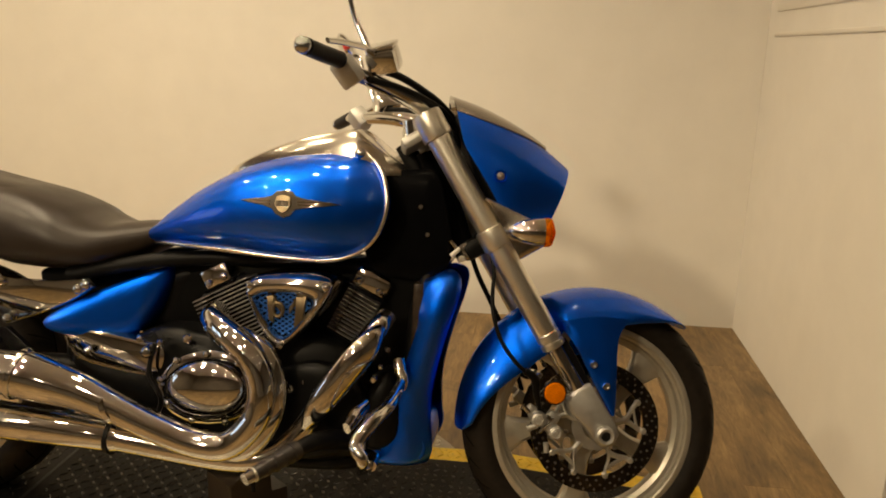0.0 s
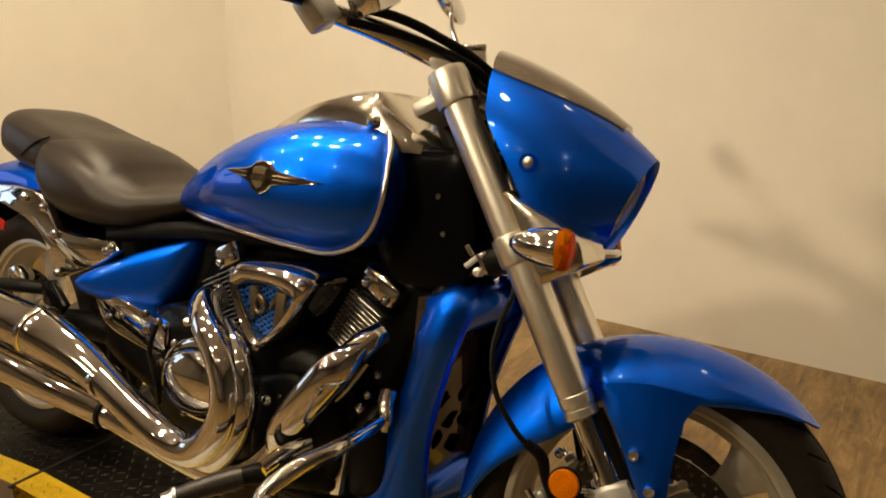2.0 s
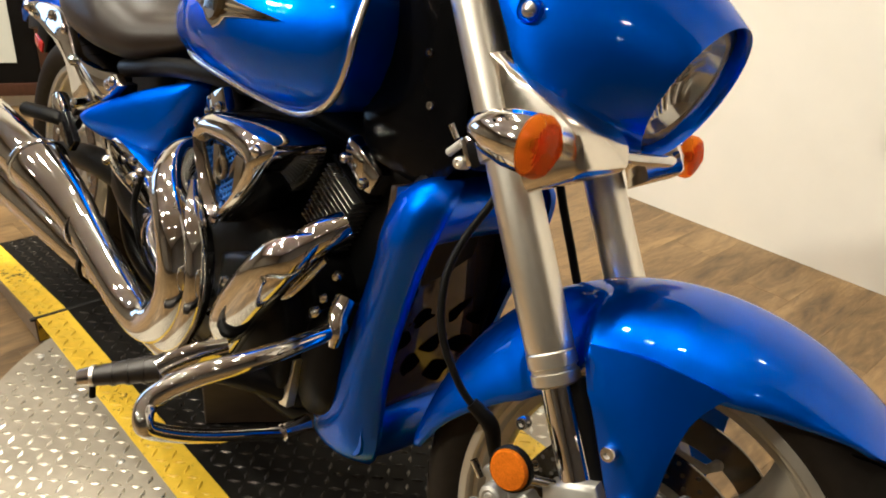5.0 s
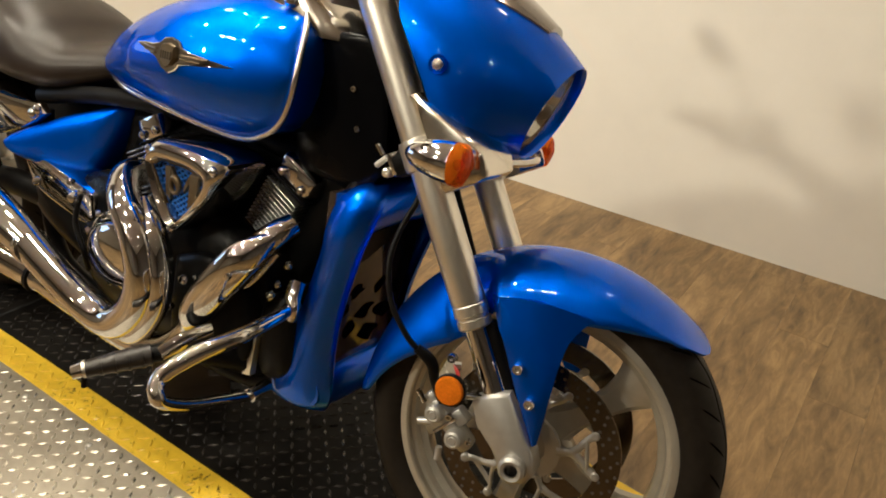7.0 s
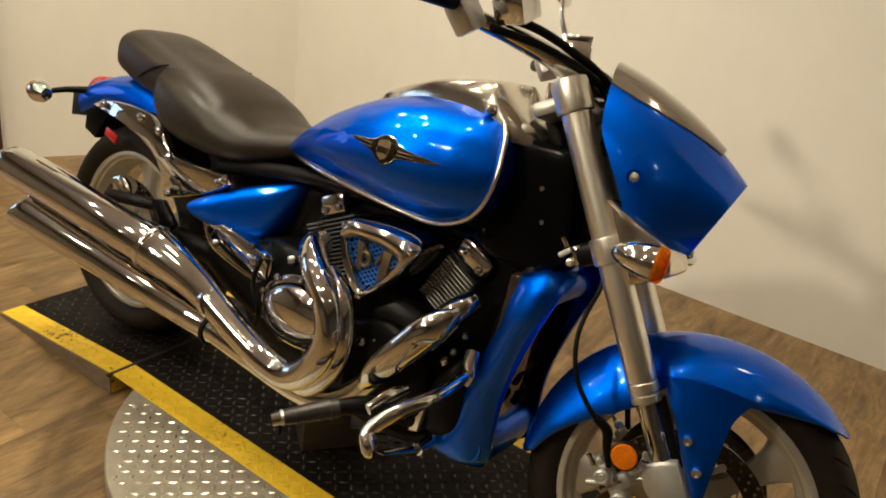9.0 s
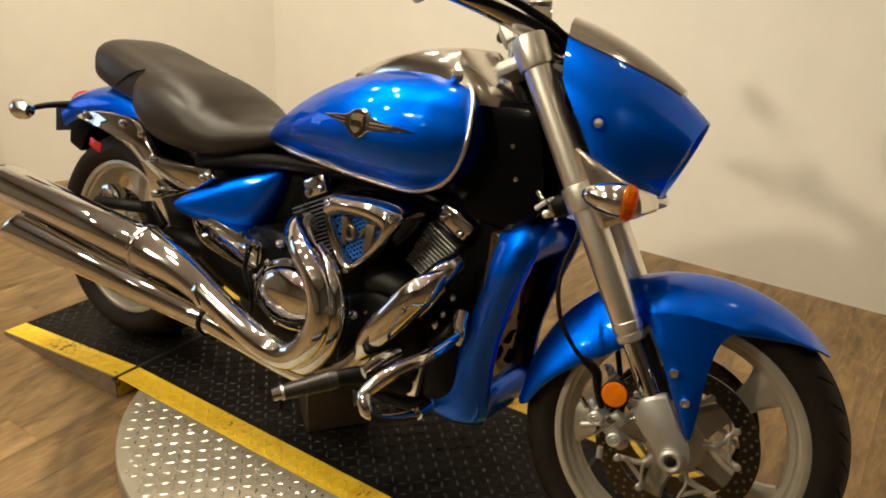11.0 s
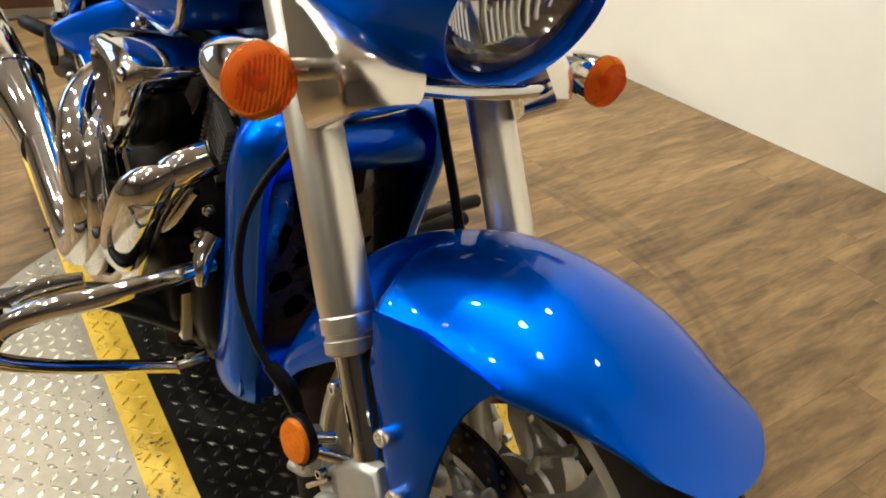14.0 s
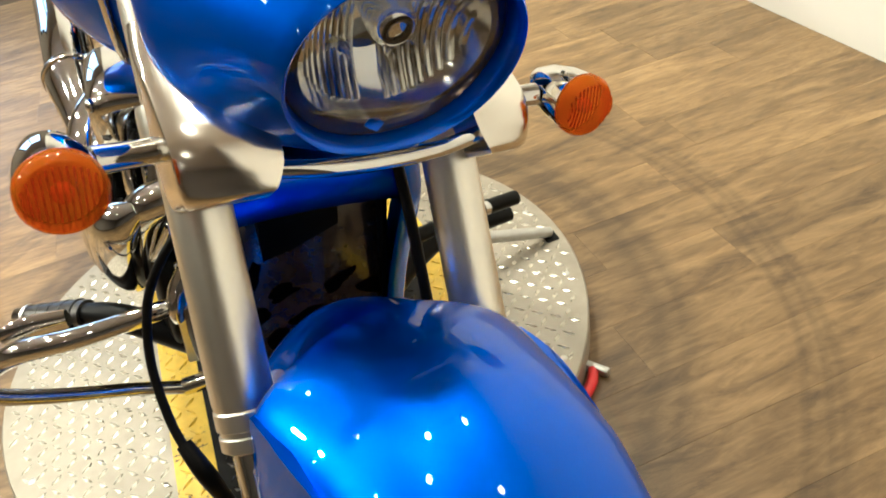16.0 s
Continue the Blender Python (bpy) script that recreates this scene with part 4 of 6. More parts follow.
def make_wheel(name, m, radius, half, rim_r, rim_half, rotors, label):
    w = empty(name, m, bike)
    tagged(w, label)
    t = part("tyre", tyre(radius, half, rim_r), RUBBER, w, "black road tyre", angle=60)
    gr = bmesh.new()
    n = 34
    for k in range(n):
        a0 = 2 * math.pi * k / n
        for s in (-1, 1):
            pts = []
            for u in np.linspace(0.20, 0.84, 7):
                b = s * u * radians(74)
                rr = radius - 0.0022 - (radius - rim_r) * 0.62 * (1 - math.cos(b))
                a = a0 + s * 0.04 + u * 0.25
                pts.append((rr * math.cos(a), half * math.sin(b), rr * math.sin(a)))
            tube(pts, [0.0010, 0.0020, 0.0025, 0.0026, 0.0025, 0.0022, 0.0010], 6, 1, True, 1.0, gr)
    for s in (-1, 1):
        wavy = []
        for k in range(0, 205):
            b = s * radians(17) + radians(3.2) * math.sin(k * 2 * math.pi * n / 2 / 204)
            rr = radius - 0.0016 - (radius - rim_r) * 0.62 * (1 - math.cos(b))
            a = 2 * math.pi * k / 204
            wavy.append((rr * math.cos(a), half * math.sin(b), rr * math.sin(a)))
        tube(wavy, 0.0024, 6, 1, False, 1.0, gr)
    tagged(part("tread_pattern", gr, GROOVE, w, ""), kind="stuff")
    h = rim_half
    half_prof = [(rim_r + 0.004, h), (rim_r + 0.004, h + 0.003), (rim_r + 0.001, h + 0.005), (rim_r - 0.009, h + 0.005), (rim_r - 0.012, h + 0.002), (rim_r - 0.013, h - 0.008), (rim_r - 0.019, h - 0.010), (rim_r - 0.021, h - 0.013),
                 (rim_r - 0.023, h - 0.024), (rim_r - 0.034, h * 0.30)]
    prof = [(r, -y) for r, y in half_prof] + [(rim_r - 0.037, 0)] + half_prof[::-1] + [(rim_r - 0.006, h * 0.8), (rim_r - 0.016, 0), (rim_r - 0.006, -h * 0.8)]
    part("rim", lathe(prof, 96, "Y", closed=True), RIM, w, "silver cast rim", angle=35)
    part("hub", lathe([(0, -0.062), (0.022, -0.062), (0.030, -0.056), (0.034, -0.03), (0.044, -0.012), (0.046, 0), (0.044, 0.012), (0.034, 0.03), (0.030, 0.056), (0.022, 0.062), (0, 0.062)], 40, "Y"), RIM, w, "silver hub")
    for k in range(5):
        part("spoke", wheel_spoke(0.036, rim_r - 0.030, 0.021, 0.046, 0.024, 0.014), RIM, w, "", pose(0, 0, 0, 0, 72 * k + 54, 0))
    for y in rotors:
        rotor(w, y, 1 if y > 0 else -1)
    return w


make_wheel("front_wheel", FRONT @ pose(0, 0, 0, 0, 18, 0), 0.315, 0.060, 0.2425, 0.044, (-0.066, 0.066), "front wheel with a silver cast rim and drilled discs")
make_wheel("rear_wheel", pose(RX, 0, RZ), 0.318, 0.099, 0.232, 0.072, (-0.082,), "rear wheel with a wide black tyre")

# -- engine --
VX, VZ = 0.115, 0.275
part("crankcase", puff([(-0.28, 0.30), (-0.30, 0.45), (-0.20, 0.52), (0.0, 0.50), (0.12, 0.53), (0.26, 0.50), (0.33, 0.40), (0.32, 0.26), (0.20, 0.215), (-0.15, 0.215)], -0.13, 0.13, 0.045, n=4), ENGINE, bike,
     "black engine crankcase")
part("engine_core", puff([(-0.30, 0.44), (-0.26, 0.66), (-0.05, 0.705), (0.25, 0.70), (0.44, 0.70), (0.455, 0.60), (0.42, 0.42), (0.36, 0.28), (0.0, 0.30)], -0.05, 0.05, 0.01, n=2), ENGINE, bike, "black engine core under the tank")
part("engine_side", puff([(0.10, 0.44), (0.20, 0.47), (0.30, 0.42), (0.31, 0.30), (0.22, 0.24), (0.10, 0.25)], -0.175, -0.10, 0.02), ENGINE, bike, "black engine side cover")


def cylinder(name, lean, y0, bright, half, cap, label):
    """A finned cylinder that leans from the vertical by so many degrees ahead."""
    m = pose(VX, y0, VZ, 0, lean, 0)
    cyl = empty(name, m, bike)
    tagged(cyl, label)
    part("barrel", lathe([(0, 0.14), (0.064, 0.14), (0.064, 0.40), (0, 0.40)], 32, "Z"), ENGINE, cyl, "black cylinder barrel")
    fin = mesh_of("fin", box(2 * half, 0.236, 0.0028, bevel=0.001), FIN, smooth=False)
    core = part("fin_block", box(2 * half - 0.014, 0.216, 0.20, (0, 0, 0.292), 0.02), ENGINE, cyl, "black fin block")
    dark = mesh_of("fin", box(2 * half - 0.002, 0.232, 0.0028, bevel=0.001), ENGINE, smooth=False)
    for k in range(21):
        ob = new("fin", fin if k >= bright else dark)
        ob.parent, ob.matrix_basis = cyl, pose(0, 0, 0.186 + 0.0098 * k)
    head = part("rocker_cover", box(2 * cap, 0.205, 0.052, (0, 0, 0.416), 0.010), CHROME, cyl, "chrome rocker cover")
    for dx in (-0.6 * cap, 0.6 * cap):
        part("head_bolt", ovoid(0.009, 0.007, 0.009), CHROME, head, "", pose(dx, -0.106, 0.408))
    part("head_plate", box(2 * cap + 0.012, 0.216, 0.008, (0, 0, 0.391), 0.003), BLACK_GLOSS, cyl, "black head gasket plate")
    return cyl


cylinder("rear_cylinder", -27, -0.015, 3, 0.075, 0.036, "rear engine cylinder with bright fin edges")
cylinder("front_cylinder", 27, 0.015, 9, 0.043, 0.046, "front engine cylinder with bright fin edges")

# air cleaner cover: a chrome triangle round a blue mesh
air_outer = [(0.035, 0.637), (0.051, 0.664), (0.111, 0.674), (0.177, 0.677), (0.229, 0.668), (0.240, 0.642), (0.207, 0.580), (0.142, 0.514), (0.118, 0.502), (0.089, 0.522), (0.051, 0.586)]
air_inner = [(0.058, 0.615), (0.082, 0.624), (0.115, 0.626), (0.150, 0.625), (0.186, 0.616), (0.188, 0.600), (0.162, 0.566), (0.136, 0.536), (0.120, 0.529), (0.103, 0.541), (0.077, 0.576)]
air = empty("air_cleaner", None, bike)
tagged(air, "triangular chrome air cleaner cover with a blue mesh centre")


def frame_ring(outer, inner, y_out, y_in, y_back, mat, parent, name, label, n=4):
    o = smooth_path(outer + [outer[0]], n)[:-1]
    i = smooth_path(inner + [inner[0]], n)[:-1]
    rings = [[(p[0], y_back, p[1]) for p in o], [(p[0], y_out + 0.012, p[1]) for p in o]]
    for u, dy in ((0.05, 0.000), (0.16, -0.010), (0.34, -0.018), (0.55, -0.020), (0.78, -0.014), (0.93, -0.004), (1.0, 0.008)):
        rings.append([(a[0] + (b[0] - a[0]) * u, y_out + dy, a[1] + (b[1] - a[1]) * u) for a, b in zip(o, i)])
    rings.append([(p[0], y_in, p[1]) for p in i])
    return part(name, bridge(bmesh.new(), rings, True, False), mat, parent, label, angle=50)


frame_ring(air_outer, air_inner, -0.198, -0.185, -0.10, CHROME, air, "cover_ring", "chrome triangular ring")
part("backing", plate(air_inner, -0.186, -0.18, 0.001), BLACK_SATIN, air, "dark filter backing", smooth=False)


def inside_poly(x, z, poly):
    hit = False
    for (x0, z0), (x1, z1) in zip(poly, poly[1:] + poly[:1]):
        if (z0 > z) != (z1 > z) and x < (x1 - x0) * (z - z0) / (z1 - z0) + x0:
            hit = not hit
    return hit


mesh_bm = bmesh.new()
for sgn in (-1, 1):
    for k in range(-18, 19):
        c = 0.0095 * k
        run = []
        for u in np.linspace(-0.16, 0.16, 81):
            x, z = 0.13 + u * 0.83 - sgn * c * 0.55, 0.585 + sgn * u * 0.55 + c * 0.83
            if inside_poly(x, z, air_inner):
                run.append((x, -0.1905 - 0.001 * sgn, z))
            elif len(run) > 1:
                break
            else:
                run = []
        if len(run) > 2:
            tube([run[0], run[-1]], 0.0021, 5, 1, True, 1.0, mesh_bm)
part("mesh", mesh_bm, BLUE_MESH, air, "blue wire mesh")
for poly in ([(0.095, 0.638), (0.112, 0.640), (0.112, 0.575), (0.100, 0.582)], [(0.165, 0.640), (0.188, 0.640), (0.182, 0.590), (0.170, 0.562), (0.160, 0.560)],
             [(0.112, 0.640), (0.130, 0.612), (0.130, 0.598), (0.112, 0.622)], [(0.165, 0.640), (0.148, 0.612), (0.148, 0.598), (0.165, 0.622)]):
    part("badge_bar", plate([(x - 0.010, z - 0.016) for x, z in poly], -0.201, -0.193, 0.002), BRONZE, air, "bronze badge bar")
for x in (0.122,):
    ringb = tube([(x - 0.010 + 0.012 * math.cos(a), -0.199, 0.591 + 0.016 * math.sin(a)) for a in np.linspace(0, 2 * math.pi, 17)], 0.0045, 8, 1)
    part("badge_ring", ringb, BRONZE, air, "bronze badge ring")
for x, z in ((0.05, 0.645), (0.226, 0.650), (0.120, 0.510)):
    part("cover_bolt", ovoid(0.010, 0.007, 0.010), CHROME, air, "", pose(x, -0.211, z))

# clutch cover and side casings
oval = [(-0.062 + 0.128 * math.cos(a), 0.388 + 0.090 * math.sin(a) + 0.012 * math.cos(a)) for a in np.linspace(0, 2 * math.pi, 25)[:-1]]
oval2 = [(-0.062 + 0.108 * math.cos(a), 0.388 + 0.074 * math.sin(a) + 0.010 * math.cos(a)) for a in np.linspace(0, 2 * math.pi, 25)[:-1]]
clutch = empty("clutch_cover", None, bike)
tagged(clutch, "polished oval clutch cover")
part("outer_ring", puff(oval, -0.175, -0.10, 0.012, n=1), CHROME, clutch, "chrome outer ring")
part("inner_groove", puff(oval2, -0.1885, -0.18, 0.004, n=1, steps=3), BLACK_GLOSS, clutch, "dark groove")
part("dome", puff([(-0.062 + (p[0] + 0.062) * 0.94, 0.388 + (p[1] - 0.388) * 0.94) for p in oval2], -0.196, -0.17, 0.024, n=1), CHROME, clutch, "polished chrome dome")
for k in range(9):
    a = 2 * math.pi * k / 9 + 0.2
    part("cover_bolt", ovoid(0.009, 0.008, 0.009), CHROME, clutch, "", pose(-0.062 + 0.119 * math.cos(a), -0.184, 0.388 + 0.083 * math.sin(a)))
part("side_casing", puff([(-0.44, 0.50), (-0.36, 0.505), (-0.23, 0.485), (-0.18, 0.47), (-0.20, 0.41), (-0.30, 0.415), (-0.40, 0.44)], -0.170, -0.10, 0.005), CHROME, bike, "chrome side casing")
part("lower_casing", puff([(-0.42, 0.44), (-0.25, 0.42), (-0.19, 0.36), (-0.20, 0.31), (-0.34, 0.34), (-0.43, 0.39)], -0.15, -0.08, 0.02), ENGINE, bike, "black lower casing")
_rng = random.Random(11)
for x, y, z, r in ((-0.205, -0.20, 0.47, 0.020), (-0.17, -0.205, 0.495, 0.012), (-0.225, -0.195, 0.50, 0.012), (-0.36, -0.19, 0.46, 0.014), (0.085, -0.19, 0.36, 0.014), (0.115, -0.20, 0.34, 0.011), (0.105, -0.20, 0.40, 0.012),
                   (0.14, -0.19, 0.405, 0.016), (0.17, -0.185, 0.42, 0.010), (0.24, -0.17, 0.31, 0.014), (0.265, -0.17, 0.335, 0.016), (0.29, -0.16, 0.375, 0.012), (0.33, -0.15, 0.43, 0.014), (0.345, -0.15, 0.46, 0.010),
                   (0.36, -0.14, 0.50, 0.012), (0.35, -0.14, 0.55, 0.010), (-0.12, -0.17, 0.50, 0.016), (0.21, -0.18, 0.285, 0.012)):
    r *= 0.72
    part("fitting", lathe([(0, -r * 0.9), (r * 0.6, -r * 0.8), (r, -r * 0.3), (r, r * 0.6), (0, r * 0.6)], 12), CHROME, bike, "chrome fitting", pose(x, y, z, _rng.uniform(-20, 20), _rng.uniform(0, 60), _rng.uniform(-20, 20)))
part("oil_line", tube([(0.34, -0.15, 0.52), (0.30, -0.18, 0.45), (0.25, -0.19, 0.44), (0.20, -0.18, 0.41)], 0.006), CHROME, bike, "thin chrome oil line")
part("cable", tube([(-0.19, -0.19, 0.49), (-0.20, -0.20, 0.42), (-0.17, -0.20, 0.36), (-0.20, -0.17, 0.30)], 0.006), BLACK_SATIN, bike, "black cable")
part("inner_bracket", plate([(0.30, 0.34), (0.325, 0.35), (0.315, 0.26), (0.295, 0.255)], -0.17, -0.155, 0.003), SATIN, bike, "brushed bracket")
part("wiring_cover", puff([(0.31, 0.42), (0.37, 0.44), (0.39, 0.30), (0.33, 0.25), (0.29, 0.30)], -0.13, -0.05, 0.03), BLACK_SATIN, bike, "black lower cover")

# exhausts
part("rear_header", tube([(-0.055, -0.15, 0.565), (-0.045, -0.19, 0.556), (0.012, -0.232, 0.530), (0.070, -0.248, 0.488), (0.097, -0.252, 0.420), (0.082, -0.254, 0.345), (0.020, -0.256, 0.283), (-0.06, -0.258, 0.282),
                          (-0.16, -0.262, 0.315), (-0.262, -0.266, 0.358)], [0.030, 0.032, 0.033, 0.034, 0.034, 0.034, 0.034, 0.034, 0.034, 0.036], 20), CHROME, bike, "chrome rear exhaust header")
part("rear_header_shield", tube([(0.030, -0.200, 0.535), (0.088, -0.226, 0.500), (0.122, -0.232, 0.430), (0.110, -0.236, 0.340), (0.052, -0.238, 0.266), (-0.02, -0.240, 0.256)], [0.014, 0.024, 0.026, 0.026, 0.024, 0.012], 18), CHROME, bike, "chrome heat shield")
part("front_header", tube([(0.352, -0.13, 0.575), (0.332, -0.175, 0.545), (0.272, -0.192, 0.458), (0.213, -0.198, 0.372), (0.165, -0.205, 0.300), (0.105, -0.215, 0.250), (0.02, -0.222, 0.236), (-0.12, -0.228, 0.252), (-0.25, -0.235, 0.272)],
                          [0.024, 0.027, 0.028, 0.027, 0.027, 0.028, 0.030, 0.032, 0.034], 18), CHROME, bike, "chrome front exhaust header")
shield = part("front_header_shield", tube([(0.352, -0.178, 0.560), (0.322, -0.212, 0.520), (0.266, -0.226, 0.442), (0.220, -0.226, 0.376), (0.188, -0.220, 0.325)], [0.012, 0.035, 0.037, 0.032, 0.012], 20, 6, True, 0.8), CHROME, bike,
              "chrome front heat shield")
part("clamp_ring", lathe([(0.034, -0.006), (0.041, -0.006), (0.041, 0.006), (0.034, 0.006)], 24, "X", closed=True), CHROME, bike, "exhaust clamp", pose(-0.255, -0.266, 0.355, 0, -23, 0))
part("upper_collector", tube([(-0.262, -0.266, 0.358), (-0.34, -0.272, 0.388), (-0.44, -0.284, 0.416), (-0.47, -0.286, 0.423)], [0.036, 0.044, 0.055, 0.056], 24), CHROME, bike, "chrome cone sleeve")


def muffler(name, a, b, r0, r1, label):
    a, b = Vector(a), Vector(b)
    d = (b - a)
    L = d.length
    m = Matrix.Translation(a) @ d.to_track_quat("X", "Z").to_matrix().to_4x4()
    prof = [(r0 * 0.92, 0), (r0, 0.01), (r0 + (r1 - r0) * 0.5, L * 0.45), (r1, L - 0.03), (r1 * 1.01, L - 0.006), (r1 * 0.97, L), (r1 * 0.80, L), (r1 * 0.78, L - 0.01), (r1 * 0.55, L - 0.06), (0, L - 0.06)]
    bm = lathe([(0, 0)] + prof, 40, "X")
    # slash-cut end
    for v in bm.verts:
        if v.co.x > L - 0.08:
            v.co.x += -0.55 * v.co.z
    return part(name, bm, CHROME, bike, label, m, angle=30)


muffler("upper_muffler", (-0.43, -0.285, 0.418), (-1.075, -0.320, 0.468), 0.050, 0.057, "long chrome upper muffler with a slashed end")
muffler("lower_muffler", (-0.25, -0.235, 0.272), (-0.99, -0.315, 0.352), 0.036, 0.055, "long chrome lower muffler with a slashed end")
part("muffler_strap", lathe([(0.037, -0.005), (0.043, -0.005), (0.043, 0.005), (0.037, 0.005)], 24, "X", closed=True), BLACK_SATIN, bike, "black muffler strap", pose(-0.27, -0.236, 0.274, 0, 5, 0))
part("muffler_bracket", plate([(-0.60, 0.50), (-0.56, 0.51), (-0.50, 0.46), (-0.53, 0.43), (-0.59, 0.45)], -0.205, -0.19, 0.004), BLACK_GLOSS, bike, "black muffler bracket")
_dir = Vector((-0.47, -0.286, 0.423)) - Vector((-0.34, -0.272, 0.388))
part("cone_lip", lathe([(0.053, -0.010), (0.0600, -0.008), (0.0615, -0.002), (0.0600, 0.004), (0.052, 0.004)], 32, "X"), CHROME, bike, "rolled chrome sleeve lip", Matrix.Translation((-0.468, -0.286, 0.4225)) @ _dir.to_track_quat("X", "Z").to_matrix().to_4x4())
part("swingarm", tube([(-0.36, -0.13, 0.40), (-0.55, -0.14, 0.40), (-0.75, -0.14, 0.36), (-0.86, -0.135, 0.32)], [0.03, 0.032, 0.028, 0.026], 14), BLACK_SATIN, bike, "black swingarm")
part("swingarm", tube([(-0.36, 0.13, 0.40), (-0.55, 0.14, 0.40), (-0.75, 0.14, 0.36), (-0.86, 0.135, 0.32)], [0.03, 0.032, 0.028, 0.026], 14), BLACK_SATIN, bike, "black swingarm")
part("rear_peg", tube([(-0.60, -0.16, 0.47), (-0.66, -0.20, 0.475), (-0.76, -0.22, 0.465)], [0.014, 0.017, 0.017]), BLACK_SATIN, bike, "folded black pillion peg")
part("rear_caliper", puff([(-0.90, 0.47), (-0.86, 0.485), (-0.82, 0.465), (-0.81, 0.43), (-0.84, 0.41), (-0.88, 0.42)], -0.118, -0.09, 0.010), CHROME, bike, "silver rear brake caliper")
part("battery_cover", puff([(-0.43, 0.49), (-0.24, 0.50), (-0.17, 0.60), (-0.15, 0.66), (-0.35, 0.64), (-0.46, 0.55)], -0.045, 0.045, 0.02), BLACK_SATIN, bike, "black centre covers")
part("inner_cover", puff([(-0.53, 0.49), (-0.44, 0.46), (-0.37, 0.47), (-0.36, 0.64), (-0.42, 0.65), (-0.55, 0.635), (-0.565, 0.60)], -0.058, 0.058, 0.010), BLACK_SATIN, bike, "black inner cover under the seat")
sc = [(-0.464, 0.510), (-0.470, 0.530), (-0.44, 0.556), (-0.36, 0.600), (-0.30, 0.626), (-0.228, 0.655), (-0.206, 0.650), (-0.212, 0.605), (-0.236, 0.545), (-0.268, 0.500), (-0.31, 0.486), (-0.39, 0.486), (-0.44, 0.496)]
part("side_cover", pillow(sc, -0.116, -0.05, 0.044, (0.45, 0), n=4), BLUE, bike, "metallic blue side cover", angle=60)
part("side_cover", pillow(sc, 0.116, 0.05, 0.044, (-0.45, 0), n=4), BLUE, bike, "metallic blue side cover", angle=60)
part("cover_trim", tube([(-0.458, -0.182, 0.508), (-0.40, -0.158, 0.496), (-0.34, -0.124, 0.495), (-0.29, -0.098, 0.500), (-0.25, -0.080, 0.535)], 0.004), CHROME, bike, "thin chrome trim")

# radiator, its blue shrouds and the guard between them
SHROUD = [(0.213, 0.322, 0.440, 0.112), (0.219, 0.317, 0.452, 0.125), (0.232, 0.321, 0.462, 0.131), (0.262, 0.334, 0.470, 0.134), (0.303, 0.347, 0.466, 0.133), (0.36, 0.366, 0.463, 0.132), (0.41, 0.384, 0.466, 0.133), (0.47, 0.401, 0.477, 0.135),
          (0.551, 0.425, 0.498, 0.141), (0.592, 0.430, 0.511, 0.143), (0.630, 0.437, 0.521, 0.138), (0.655, 0.446, 0.524, 0.132), (0.672, 0.456, 0.520, 0.121), (0.682, 0.468, 0.510, 0.106), (0.685, 0.478, 0.498, 0.092)]


def shroud(s):
    """One side panel: it swells outwards, rolls in towards the guard and closes in a dome at the top."""
    rings = []
    for z, xr, xf, yo in smooth_path(SHROUD, 3):
        out, back = [], []
        for u in np.linspace(0, 1, 15):
            x = xr + (xf - xr) * u
            y = yo - 0.016 + 0.022 * math.sin(math.pi * min(1.0, 0.12 + 0.80 * u)) - 0.011 * max(0.0, (u - 0.62) / 0.38) ** 2.2
            out.append((x, s * y, z))
            back.append((xr + (xf - xr) * (0.02 + 0.965 * u), s * (y - 0.008 - 0.002 * u), z))
        rings.append(out + back[::-1])
    return bridge(bmesh.new(), rings)


for s in (-1, 1):
    part("radiator_shroud", shroud(s), BLUE, bike, "metallic blue radiator shroud", angle=60)
    part("shroud_bolt", bolt(0.008), CHROME, bike, "", side(pose(0.347, -0.126, 0.257), s))
_rings = []
for y in np.linspace(-0.122, 0.122, 15):
    # a deep rounded cross panel over the guard
    drop = 0.008 * abs(y / 0.122) ** 2
    _rings.append([(x, y, z - drop) for x, z in ((0.436, 0.594), (0.470, 0.590), (0.490, 0.597), (0.502, 0.616), (0.505, 0.638), (0.499, 0.660), (0.484, 0.674), (0.462, 0.677), (0.436, 0.668))])
part("radiator_bridge", bridge(bmesh.new(), _rings), BLUE, bike, "blue shroud bridge", angle=60)
# added black sheets: they stand for the shade between shroud and guard
for s in (-1, 1):
    part("shroud_shade", plate([(0.425, 0.30), (0.440, 0.29), (0.446, 0.40), (0.462, 0.50), (0.474, 0.60), (0.452, 0.62), (0.425, 0.60)], s * 0.106, s * 0.1, 0.002), BLACK_SATIN, bike, "black sheet that stands for the shade inside the shroud")
_rings = []
for y in np.linspace(-0.128, 0.128, 17):
    # a hollow lip: upright face, rolled top edge, undercut below
    w = 1 - 0.35 * abs(y / 0.128) ** 4
    _rings.append([(x0 - 0.010 * abs(y / 0.128) ** 3, y, 0.262 + (z - 0.262) * w) for x0, z in ((0.418, 0.300), (0.436, 0.310), (0.450, 0.306), (0.459, 0.292), (0.464, 0.268), (0.463, 0.244), (0.455, 0.226), (0.438, 0.217), (0.418, 0.216))])
part("radiator_chin", bridge(bmesh.new(), _rings), BLUE, bike, "blue shroud chin", angle=60)
radiator = part("radiator_guard", box(0.03, 0.224, 0.40, (0.425, 0, 0.455), 0.004), RAD, bike, "glossy brown radiator guard with dark cut-outs")
_rng = random.Random(21)
